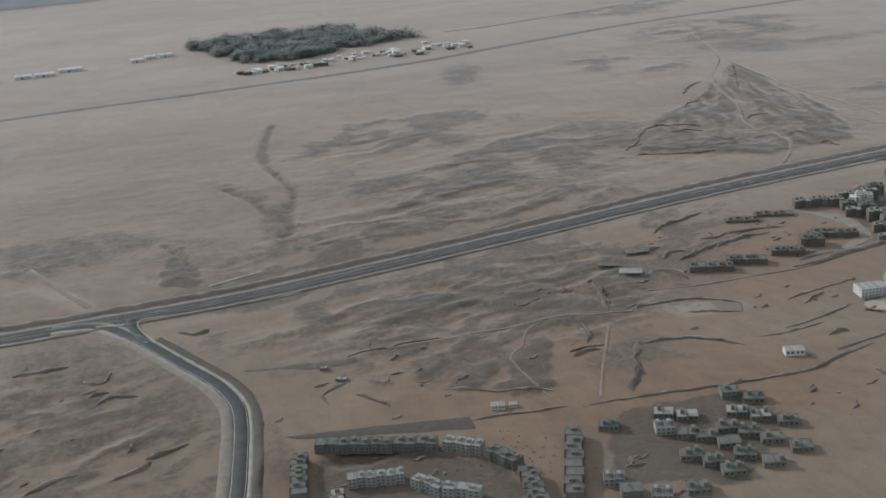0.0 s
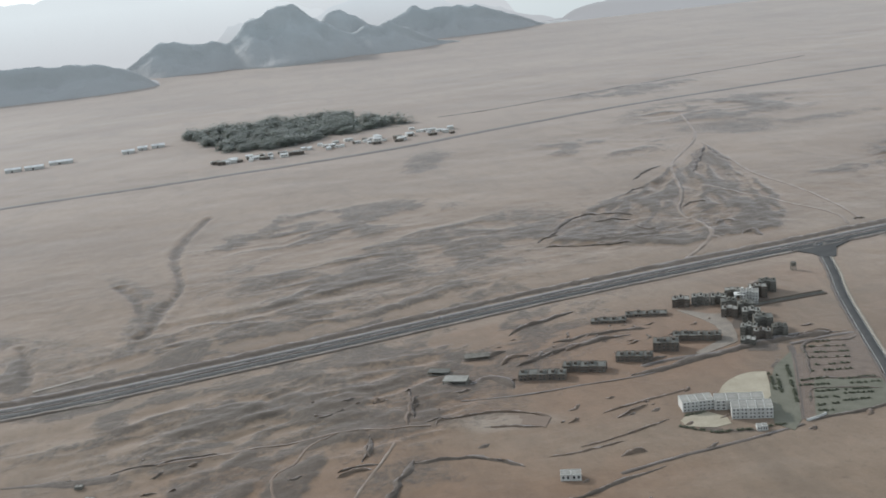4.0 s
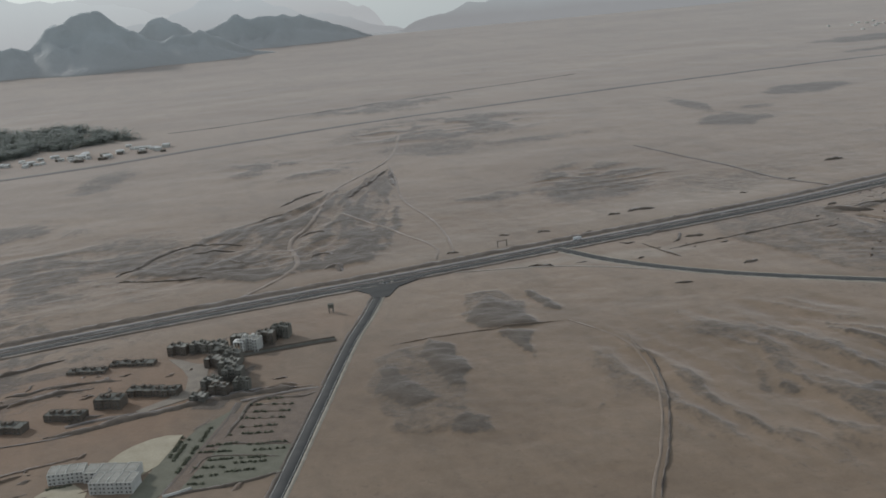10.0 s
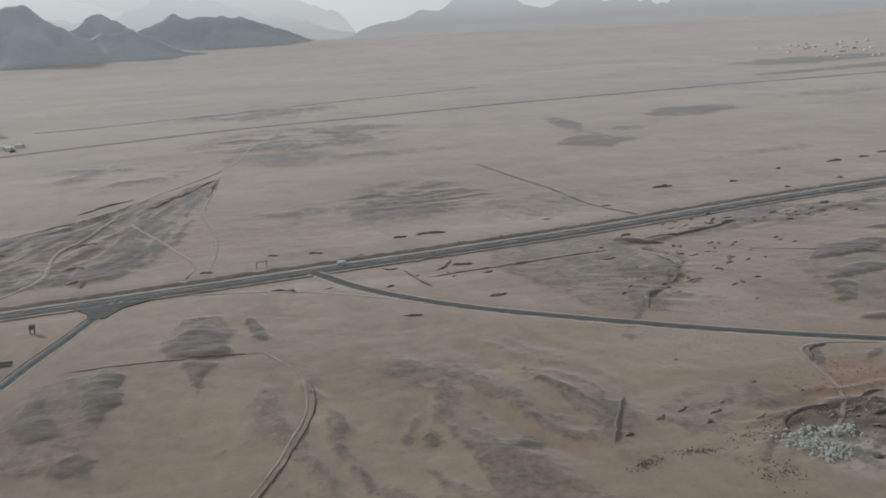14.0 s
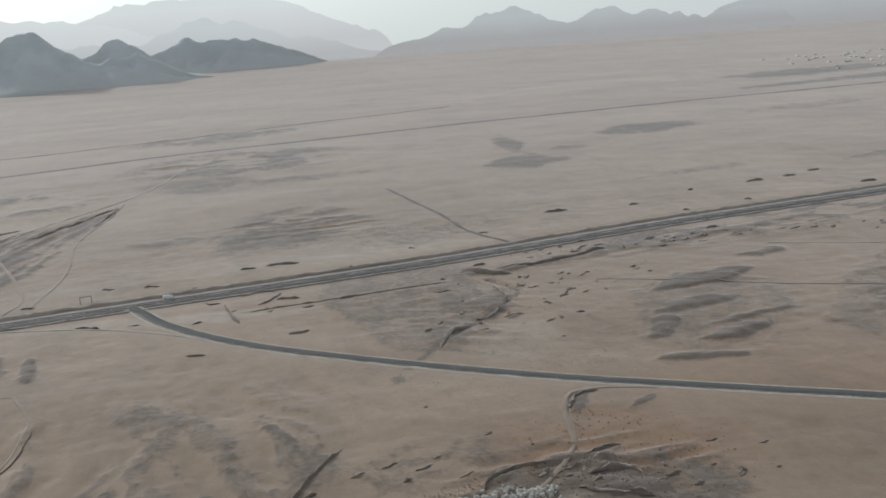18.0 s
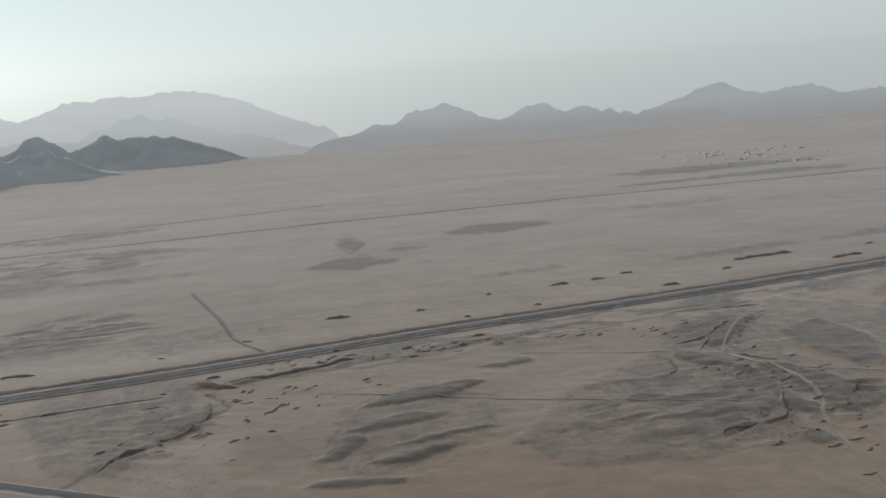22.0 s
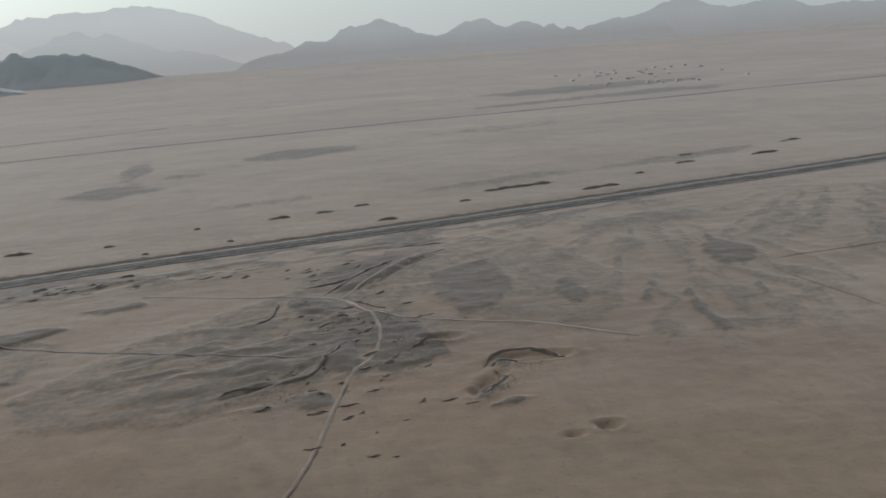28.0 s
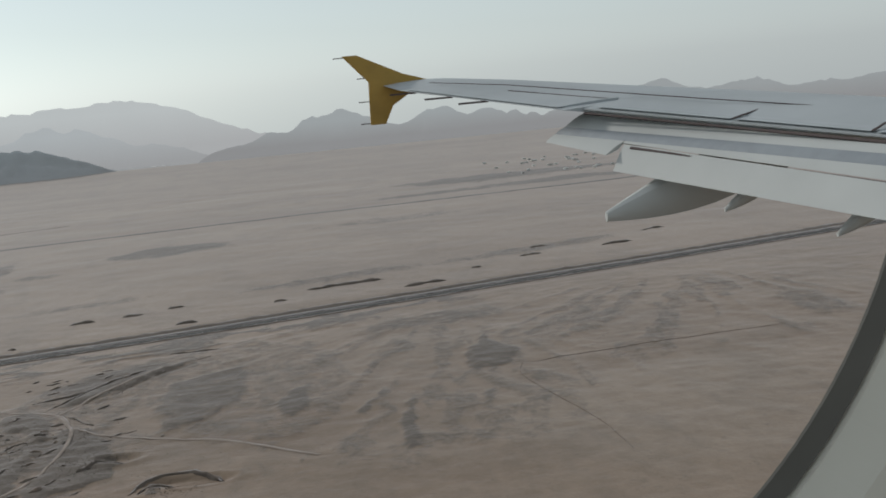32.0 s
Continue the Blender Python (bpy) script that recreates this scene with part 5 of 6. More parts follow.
ESTATE = [(174, 344), (181, 339), (169, 333), (175, 327), (180, 323), (185, 316), (186, 307), (169, 313), (174, 307), (199, 335), (205, 329), (190, 326), (195, 320), (200, 313),
          (204, 349), (210, 342), (192, 299), (177, 299), (152, 343), (138, 308), (140, 299), (148, 293), (206, 304), (161, 293), (212, 322)]
for n, (x, y) in enumerate(ESTATE):
    tall = n in (2, 14, 19, 20, 21)
    turn, w, d = -27 + 5 * (n % 3), (7.0 if tall else 7.4 + 0.5 * (n % 2)), 6.2
    mat, roof = (DULL_WALL if n in (2, 19, 21) else CONCRETE), (ROOF_PALE if n in (0, 1, 9, 10) else ROOF_GREY)
    c, s = math.cos(radians(turn)) * w / 2, math.sin(radians(turn)) * w / 2
    x, y = x + s * d / w, y - c * d / w
    block("villa", ("white" if mat is DULL_WALL else "grey concrete") + (" two-storey" if tall else " single-storey") + " flat-roofed villa on the unfinished estate", (x - c, y - s), (x + c, y + s), d, 2 if tall else 1, 2,
          mat, roof, "villa", G2, 1.5 if tall else 2.2, 0.3, seed=20 + n)
for n, (x, y, w, d, h) in enumerate([(117, 372.6, 5.0, 3.2, 2.0), (124, 372, 3.0, 2.2, 1.4), (241.5, 370.5, 7.4, 4.4, 2.6)]):
    block("site_cabin", "small white box-shaped cabin standing alone on sand", (x, y), (x + w, y - w * 0.28), d, 1, 2, WHITE_WALL, ROOF_PALE, "cabin", "", h, 0.0, seed=50 + n, heads=False)
block("site_hut", "small weathered hut beside a dark bank", (63, 434), (66, 433.2), 2.4, 1, 2, CONCRETE, ROOF_PALE, "hut", "", 1.3, 0.0, seed=55, heads=False)
block("site_hut", "small weathered hut beside a heap", (67, 422), (71, 420), 3.0, 1, 2, CONCRETE, ROOF_PALE, "hut", "", 1.2, 0.0, seed=56, heads=False)

for n, (p0, p1, d, k, u) in enumerate([((252, 471), (272, 463.5), 7, 2, 5), ((273, 473), (291, 465), 7, 2, 5), ((299, 475), (314, 468), 7, 2, 4), ((319, 480), (330, 475.5), 8, 3, 3),
                                       ((332, 489), (353, 480), 7, 2, 6), ((305, 530), (322, 524), 6, 1, 4), ((324, 532), (344, 525), 6, 1, 5)]):
    block("holiday_block", "brown unfinished %s block on red earth" % ("three-storey" if k == 3 else "two-storey" if k == 2 else "single-storey"), p0, p1, d, k, u, BROWN_WALL, ROOF_GREY, "building", G3, 1.5, 0.5, seed=60 + n)
RESORT = [(355, 536, 9, 6, 3, 0), (365, 535, 9, 6, 3, 1), (373, 531, 8, 6, 3, 1), (375, 522, 8, 6, 3, 2), (384, 538, 8, 5, 3, 1), (388, 527, 9, 7, 4, 1), (396, 533, 9, 6, 4, 0), (404, 539, 9, 6, 4, 2),
          (370, 511, 8, 6, 3, 0), (379, 511, 8, 6, 4, 2), (376, 499, 9, 7, 4, 1), (367, 483, 8, 6, 3, 1), (377, 488, 9, 7, 4, 2), (370, 475, 8, 5, 3, 0), (361, 471, 7, 5, 2, 1), (380, 477, 7, 5, 3, 2)]
for n, (x, y, w, d, k, kind) in enumerate(RESORT):
    # dark wall materials stand in for the shade on the backlit fronts
    mat, roof = [(BROWN_WALL, ROOF_PALE), (WHITE_WALL if n == 5 else CONCRETE, ROOF_PALE), (CONCRETE, ROOF_GREY)][kind]
    turn = -20 - 4 * (n % 3)
    c, s = math.cos(radians(turn)) * w / 2, math.sin(radians(turn)) * w / 2
    block("villa", "%s flat-roofed villa with terraces in the half-built resort" % ("brown", "grey", "bare grey concrete")[kind], (x - c, y - s - 2), (x + c, y + s - 2), d, k, 3, mat, roof, "villa", "villas of the resort", 1.5, 1.4, seed=80 + n)

# flat slabs and canopies on the site
def slab_shelter(x, y, w, d, h, turn, label, roof):
    thing = tagged(new("open_shelter"), label, "shelter")
    thing.matrix_basis = pose(x, y, terrain(x, y) - 0.1, 0, 0, turn)
    part("roof", boxes((0, 0, h, w, d, h + 0.25)), roof, thing)
    for px in (0.3, w - 0.6):
        for py in (0.3, d - 0.6):
            part("post", boxes((px, py, 0, px + 0.3, py + 0.3, h)), CONCRETE, thing)
    part("floor", boxes((-0.4, -0.4, 0, w + 0.4, d + 0.4, 0.12)), CONCRETE, thing)


slab_shelter(219, 480, 11, 7, 1.6, -24, "flat concrete roof on posts over a dark open floor", ROOF_PALE)
slab_shelter(235, 506, 12, 6, 1.3, -8, "low dark flat roof on posts", CONCRETE)
slab_shelter(215, 496, 10, 5, 1.2, -24, "low flat concrete roof on posts", ROOF_GREY)

# the white school with its fan-shaped court
SCHOOL = "white three-storey school wing with rows of windows"
block("school_wing", SCHOOL, (305, 410.5), (318, 408.5), 8, 3, 4, WHITE_WALL, ROOF_PALE, "school", "wings of the school", 1.4, 0.0, seed=101, heads=False)
block("school_wing", SCHOOL + " at an angle", (320, 397), (335, 391.5), 9, 3, 5, WHITE_WALL, ROOF_PALE, "school", "wings of the school", 1.5, 0.0, seed=102, heads=False)
block("school_hall", "white hall joining the wings of the school", (317.5, 407.5), (336, 401), 8, 3, 4, WHITE_WALL, ROOF_PALE, "school", "wings of the school", 1.35, 0.4, seed=103, heads=False)


def paved(name, outline, z, mat, label, category):
    bm = bmesh.new()
    top = [bm.verts.new((x, y, z)) for x, y in outline]
    low = [bm.verts.new((x, y, -0.3)) for x, y in outline]
    bm.faces.new(top)
    for a in range(len(top)):
        b = (a + 1) % len(top)
        bm.faces.new((top[a], top[b], low[b], low[a]))
    return tagged(part(name, bm, mat), label, category, kind="structure")


paved("forecourt", [(301, 403), (307, 409), (314, 408), (319, 399), (318, 393), (311, 392), (301, 397)], 0.18, PAVING, "pale paved forecourt of the school", "court")
paved("promenade", [(345, 417), (360, 441), (375, 455), (344, 386), (337, 378), (333, 387)], 0.16, GREEN_PAVING, "grey-green paved walk beside the court", "walk")
paved("villa_drive", [(351, 531), (356, 528), (363, 519), (369, 516), (367, 500), (363, 485), (359, 476), (347, 471), (337, 467), (336, 471), (350, 480), (357, 487), (359, 502), (357, 513), (355, 519)], 0.2, SHOULDER, "pale forked drive curving among the villas", "drive")
fan = [(326, 413), (326, 423), (330, 429), (335, 434), (342, 438), (348, 439), (354, 437), (350, 426), (344, 412), (338, 406)]
paved("fan_court", fan, 0.22, PAVING, "fan-shaped pale paved court behind the school", "court")
paved("levelled_plot", [(209.5, 438.8), (217, 438.8), (230, 439.4), (238.7, 438.4), (254.5, 427.3), (249.5, 418.5), (228.3, 428.4)], 0.16, SITE_PATH, "levelled sandy plot with raised edges", "plot")
paved("parking_ground", [(364, 446), (414, 466), (390, 402), (381, 389), (345, 384)], 0.14, EARTH, "levelled parking ground beside the road", "parking lot")

paved("garden_paving", [(350, 386), (363, 412), (368, 421), (395, 410), (389, 389), (370, 384)], 0.19, GREEN_PAVING, "grey-green paved lower garden beside the road", "garden")
paved("junction_apron", [(451, 602.2), (494, 607.6), (476, 596), (467, 580), (459, 580), (458, 590)], 0.27, ASPHALT, "flared asphalt apron where the side road joins", "road")
gate_wall = ribbon("boundary_wall", [(345, 384), (350, 385), (355, 387)], [(0.25, 0.0), (0.22, 1.0), (-0.22, 1.0), (-0.25, 0.0)], WHITE_WALL)
tagged(gate_wall, "low white wall beside the school gate", "wall")
block("kiosk", "small white kiosk by the school gate", (324, 383), (328, 382), 3.0, 1, 2, WHITE_WALL, ROOF_PALE, "kiosk", "", 2.0, 0.0, seed=57, heads=False)
gatehouse = tagged(new("gatehouse"), "small white open gatehouse among the villas", "gatehouse")
gatehouse.matrix_basis = pose(381, 527, 0, 0, 0, -20)
part("roof", boxes((0, 0, 4.6, 5.0, 1.4, 5.0), (0, 3.6, 4.6, 5.0, 5.0, 5.0), (0, 1.4, 4.6, 1.4, 3.6, 5.0), (3.6, 1.4, 4.6, 5.0, 3.6, 5.0)), FAR_WHITE, gatehouse)
for px in (0.1, 4.3):
    for py in (0.1, 4.3):
        part("post", boxes((px, py, 0, px + 0.6, py + 0.6, 4.6)), FAR_WHITE, gatehouse)
bank("garden_border", [(367, 423), (376, 442), (385, 461), (405, 458), (414, 463)], 0.9, 0.6, RUBBLE, "dark clipped border round the upper garden", "garden border", 0.2, 601)
bank("garden_border", [(367, 423), (380, 417), (395, 411)], 0.8, 0.5, RUBBLE, "dark clipped border across the garden", "garden border", 0.2, 602)
bank("garden_border", [(349, 386), (360, 385), (375, 386), (389, 389)], 0.9, 0.6, RUBBLE, "dark clipped border along the lower garden", "garden border", 0.2, 603)
bank("garden_border", [(354, 397), (362, 411), (376, 407), (390, 401)], 0.7, 0.5, RUBBLE, "dark clipped border in the lower garden", "garden border", 0.2, 604)

# parallel pipes beside the villas
for n in range(3):
    pipe = ribbon("pipeline", [(384, 524 - 2.6 * n), (405, 525.5 - 2.6 * n), (429, 527 - 2.6 * n)], [(0.7, 0.0), (0.55, 0.5), (0, 0.7), (-0.55, 0.5), (-0.7, 0.0)], ROOF_GREY if n % 2 else RUBBLE)
    tagged(pipe, "long straight covered pipe on bare earth", "pipe", "parallel pipes")


# ---- plants ----
def clump(seed, radius, height, count, leaf, tilt=1.0):
    """A crown of many small crossed leaf blades with an uneven outline."""
    rng = random.Random(seed)
    bm = bmesh.new()
    lobes = [(rng.uniform(-0.5, 0.5) * radius, rng.uniform(-0.5, 0.5) * radius, rng.uniform(0.35, 0.8) * height, rng.uniform(0.4, 0.7) * radius) for _ in range(6)]
    for _ in range(count):
        lx, ly, lz, lr = rng.choice(lobes)
        d = Vector((rng.gauss(0, 1), rng.gauss(0, 1), rng.gauss(0, 1))).normalized() * lr * rng.uniform(0.6, 1.05)
        c = Vector((lx, ly, lz)) + d
        c.z = max(c.z, leaf * 0.4)
        a = Vector((rng.gauss(0, 1), rng.gauss(0, 1), rng.gauss(0, 0.3 * tilt))).normalized() * leaf
        b = Vector((d.x * 0.4 * tilt, d.y * 0.4 * tilt, d.length)).cross(a).normalized() * leaf * 0.6
        v = [bm.verts.new(c + s) for s in (a, b, -a, -b)]
        bm.faces.new(v)
    return bm


def stem(height, r0, r1):
    bm = bmesh.new()
    rings = []
    for k in range(4):
        t = k / 3
        r, z = r0 + (r1 - r0) * t, height * t
        rings.append([bm.verts.new((r * math.cos(a) + 0.1 * math.sin(3 * t), r * math.sin(a), z)) for a in (0, 1.26, 2.51, 3.77, 5.03)])
    for lo, hi in zip(rings, rings[1:]):
        for a in range(5):
            bm.faces.new((lo[a], lo[(a + 1) % 5], hi[(a + 1) % 5], hi[a]))
    for lobe in range(3):
        a = lobe * 2.1
        p, q = Vector((0, 0, height * 0.8)), Vector((math.cos(a) * height * 0.4, math.sin(a) * height * 0.4, height * 1.3))
        side = (q - p).cross(Vector((0, 0, 1))).normalized() * r1
        bm.faces.new([bm.verts.new(v) for v in (p + side, p - side, q)])
    return bm


GROVE = [(80, 1375), (132, 1222), (185, 1206), (260, 1250), (346, 1280), (308, 1330), (266, 1398), (160, 1394)]


def inside(x, y, outline):
    hit = False
    for (ax, ay), (bx, by) in zip(outline, outline[1:] + outline[:1]):
        if (ay > y) != (by > y) and x < (bx - ax) * (y - ay) / (by - ay) + ax:
            hit = not hit
    return hit


rng = random.Random(7)
seeds = []
for kind in range(4):
    tree = tagged(new("grove_tree"), "leafy dusty-green tree in a dense grove", "tree", "trees of the grove")
    tree.location = (150 + kind * 40, 1300, 0)
    part("trunk", stem(1.6, 0.35, 0.22), BARK, tree)
    part("crown", clump(kind, 9.0, 4.0 + 0.4 * kind, 420, 1.1, 0.5), FOLIAGE_FAR, tree)
    seeds.append(tree)
made = 0
while made < 290:
    x, y = rng.uniform(78, 350), rng.uniform(1200, 1402)
    if inside(x, y, GROVE):
        k = rng.uniform(0.8, 1.35)
        copy = copy_thing(seeds[made % 4], pose(x, y, -0.1, 0, 0, rng.uniform(0, 360)))
        copy.scale = (k, k, k * rng.uniform(0.85, 1.2))
        made += 1

# shrubs in rows in the garden beside the road
HEDGES = [(384, 462, 403, 458), (382, 457, 400, 451), (379, 450, 398, 444), (378, 444, 395, 438), (373, 436, 393, 431), (372, 429, 389, 425), (363, 422, 375, 420), (378, 417, 393, 414), (360, 417, 374, 413),
          (378, 411, 391, 408), (362, 409, 384, 403), (357, 404, 369, 400), (372, 402, 385, 399), (356, 396, 365, 395), (368, 396, 380, 394), (354, 391, 360, 389)]
HEDGES += [(299, 398, 309, 388), (309, 388, 324, 385), (330, 385, 338, 385), (365, 440, 357, 419), (357, 419, 350, 401), (356, 431, 349, 412), (354, 434, 348, 416), (305, 407, 314, 407)]
for row, (x0, y0, x1, y1) in enumerate(HEDGES[:6]):
    bank("planting_bed", [(x0, y0), ((x0 + x1) / 2, (y0 + y1) / 2), (x1, y1)], 0.8, 0.35, EARTH, "low straight bed of bare earth in the garden", "planting bed", 0.2, 610 + row)
for row, (x0, y0, x1, y1) in enumerate(HEDGES):
    ob = tagged(new("hedge_row"), "row of low dusty-green shrubs in a sandy garden", "hedge", "hedge rows of the garden")
    ob.location = (x0, y0, 0.14)
    count = int(math.hypot(x1 - x0, y1 - y0) / 1.5)
    for k in range(count):
        if rng.random() < (0.45 if row < 6 else 0.1):
            continue
        f = (k + rng.uniform(-0.3, 0.3)) / count
        shared(("shrub", (row + k) % 4), "shrub", lambda: clump(200 + row, 0.95, 0.42, 80, 0.32), FOLIAGE, ob, ((x1 - x0) * f, (y1 - y0) * f + rng.uniform(-0.3, 0.3), 0), rng.uniform(0, 360))

# scrub and stones, past counting
def scatter(name, spots, count, size, mat, label, category, seed, leafy=True):
    rng = random.Random(seed)
    verts, faces = [], []
    for _ in range(count):
        cx, cy, a, b, turn = rng.choice(spots)
        u, v = rng.gauss(0, 0.5) * a, rng.gauss(0, 0.5) * b
        c, s = math.cos(radians(turn)), math.sin(radians(turn))
        x, y, r = cx + u * c - v * s, cy + u * s + v * c, size * rng.uniform(0.5, 1.5)
        z0 = terrain(x, y)
        base = len(verts)
        n = 6
        for k in range(n):
            an = k * 6.283 / n + rng.uniform(-0.3, 0.3)
            verts.append((x + r * math.cos(an) * rng.uniform(0.7, 1.3), y + r * math.sin(an) * rng.uniform(0.7, 1.3), z0 - 0.3))
        for k in range(n):
            an = k * 6.283 / n + rng.uniform(-0.3, 0.3)
            q = rng.uniform(0.4, 0.8)
            verts.append((x + q * r * math.cos(an), y + q * r * math.sin(an), z0 + r * rng.uniform(0.5, 1.0)))
        faces += [(base + k, base + (k + 1) % n, base + n + (k + 1) % n, base + n + k) for k in range(n)]
        faces.append(tuple(base + n + k for k in range(n)))
    return tagged(mesh_object(name, verts, faces, mat, flat=True), label, category, kind="stuff")


WADI = [(800, 560, 60, 60, 60), (770, 480, 50, 20, -40), (850, 650, 120, 14, 14), (700, 470, 60, 14, -40), (740, 370, 40, 40, 0), (1030, 560, 60, 50, 0),
        (1060, 490, 60, 50, 0), (1000, 440, 40, 40, 0), (960, 680, 120, 14, 14), (470, 760, 60, 90, -20), (420, 690, 70, 20, 5)]
scatter("scrub", WADI, 2200, 0.15, FOLIAGE, "scattered dark desert scrub in a dry watercourse", "scrub", 1)
scatter("loose_stones", WADI + [(745, 335, 40, 26, 0), (1150, 600, 80, 60, 0), (62, 347, 60, 40, 0)], 2400, 0.16, RUBBLE, "loose dark stones strewn over the plain", "stones", 2)
scatter("quarry_rock", [(652, 341, 8, 3, 20), (672, 344, 8, 3, -10), (700, 352, 14, 5, 20), (738, 360, 20, 7, 10), (752, 345, 22, 14, 0), (762, 325, 18, 12, 0), (690, 322, 10, 10, 0)], 900, 0.26, RUBBLE, "dark broken rock of the quarry", "rocks", 6)
PALE_STONE = weathered("pale_quarry_stone", (0.33, 0.32, 0.29), (0.46, 0.45, 0.415), 0.5, grain=2.0, bumpy=0.6)
scatter("pale_rubble", [(710, 335, 6, 5, 0), (720, 345, 6, 5, 0), (728, 344, 6, 5, 0), (720, 333, 6, 5, 0), (714, 342, 6, 5, 0), (708, 342, 6, 5, 0), (714, 327, 6, 5, 0)], 420, 0.75, PALE_STONE, "heaps of pale grey broken stone in the quarry", "rubble", 3)
scatter("verge_stones", [(770, 462, 34, 5, -30), (740, 486, 20, 4, -36)], 500, 0.2, PALE_STONE, "pale stones strewn along the road's verge", "stones", 9)
scatter("stony_rubble", [(1025, 533, 40, 8, -78), (1050, 532, 26, 9, -79), (1057, 490, 18, 14, 82), (1059, 610, 40, 6, 59), (1094, 453, 12, 10, -58), (1081, 429, 12, 6, 49), (1007, 445, 18, 9, -8)], 1800, 0.17, RUBBLE,
        "dark stones thickly strewn over stony ground", "stones", 8)
scatter("red_heaps", [(775, 360, 30, 24, 0), (760, 395, 24, 18, 0), (111, 336, 20, 16, 0)], 260, 0.3, weathered("red_earth", (0.20, 0.12, 0.085), (0.27, 0.17, 0.12), 0.3), "small heaps of reddish earth", "earth heaps", 4)

# ---- village by the grove ----
def house(x, y, w, d, h, turn, mat, roof, label, group):
    thing = tagged(new("house"), label, "house", group)
    thing.matrix_basis = pose(x, y, terrain(x, y) - 0.1, 0, 0, turn)
    key = (w, d, h, mat.name)
    spots = [(w * 0.15, h * 0.4, w * 0.3, h * 0.75), (w * 0.7, h * 0.4, w * 0.85, h * 0.75), (w * 0.44, 0.0, w * 0.56, h * 0.7)]
    body = shared(("hwall", key), "wall", lambda: shell(w, d, h, spots, 0.2), mat, thing)
    shared(("hroof", key), "roof", lambda: boxes((0.2, 0.2, h - 0.35, w - 0.2, d - 0.2, h - 0.2)), roof, thing)
    for x0, z0, x1, z1 in spots[:2]:
        shared(("hwin", key), "window", lambda: boxes((0, 0.12, 0, w * 0.15, 0.16, h * 0.35)), DARK_OPENING, body, (x0, 0, z0))
    shared(("hdoor", key), "door", lambda: boxes((0, 0.12, 0, w * 0.12, 0.17, h * 0.7)), BROWN_WALL, body, (w * 0.44, 0, 0))
    return thing


rng = random.Random(11)
for n in range(70):
    t = rng.random()
    x = 113 + 255 * t + rng.uniform(-10, 10)
    y = 1150 + 48 * t + rng.uniform(-1, 1) * (8 + 30 * t)
    size = [(6, 5, 2.4), (9, 5, 2.6), (5, 4, 2.2), (8, 7, 3.4)][n % 4]
    mat, roof = [(FAR_WHITE, METAL_SHEET), (WHITE_WALL, METAL_SHEET), (BROWN_WALL, ROOF_PALE)][n % 3]
    house(x, y, *size, rng.choice((0, 8, 14, 80)), mat, roof, ["small white village house near the grove", "small dirty white village house near the grove", "small brown village house near the grove"][n % 3], "houses of the village")
for n in range(40):
    x, y = rng.uniform(1430, 1680), rng.uniform(1480, 1730)
    size = [(5, 4, 2.0), (8, 4, 2.1), (4, 4, 1.8)][n % 3]
    mat, roof = [(FAR_WHITE, METAL_SHEET), (WHITE_WALL, METAL_SHEET)][n % 2]
    house(x, y, *size, rng.choice((0, 10, 70)), mat, roof, ["small white house in a far settlement", "small dirty white house in a far settlement"][n % 2], "houses of the far settlement")


def shed(x, y, length, turn, parts=3):
    thing = tagged(new("long_shed"), "long low shed with a bright white roof", "shed", "long white-roofed sheds")
    thing.matrix_basis = pose(x, y, terrain(x, y) - 0.1, 0, 0, turn)
    part("wall", boxes((0, 0, 0, length, 9, 3.0)), WHITE_WALL, thing)
    part("door", boxes((length * 0.4, -0.06, 0, length * 0.5, -0.003, 2.2)), STEEL, thing)
    for side in (0, 1):
        bm = bmesh.new()
        lo, hi = (-0.4, 4.5) if side == 0 else (9.4, 4.5)
        v = [bm.verts.new(c) for c in ((-0.5, lo, 3.02), (length + 0.5, lo, 3.02), (length + 0.5, hi, 4.4), (-0.5, hi, 4.4), (-0.5, lo, 3.14), (length + 0.5, lo, 3.14), (length + 0.5, hi, 4.52), (-0.5, hi, 4.52))]
        for f in ((0, 1, 2, 3), (4, 5, 6, 7), (0, 1, 5, 4), (1, 2, 6, 5), (2, 3, 7, 6), (3, 0, 4, 7)):
            bm.faces.new([v[i] for i in f])
        part("roof", bm, METAL_SHEET, thing)


for x, y, length, turn in ((-100, 1267, 16, 2), (-80, 1268, 19, 2), (-57, 1284, 24, 2), (19, 1300, 13, 8), (35, 1312, 10, 5), (50, 1314, 14, 4), (-150, 1255, 34, 3)):
    shed(x, y, length, turn)

# ---- small things along the roads ----
WHITE_PAINT = weathered("white_vehicle_paint", (0.62, 0.63, 0.64), (0.72, 0.73, 0.74), 0.6, 0.35, 0.5, coords="object", bumpy=0)
RUBBER = weathered("tyre_rubber", (0.02, 0.02, 0.02), (0.035, 0.035, 0.035), 2.0, 0.9, coords="object", bumpy=0)


def wheel(parent, x, y, r):
    bm = bmesh.new()
    bmesh.ops.create_cone(bm, cap_ends=True, segments=12, radius1=r, radius2=r, depth=0.22, matrix=pose(x, y, r, 90))
    part("wheel", bm, RUBBER, parent)


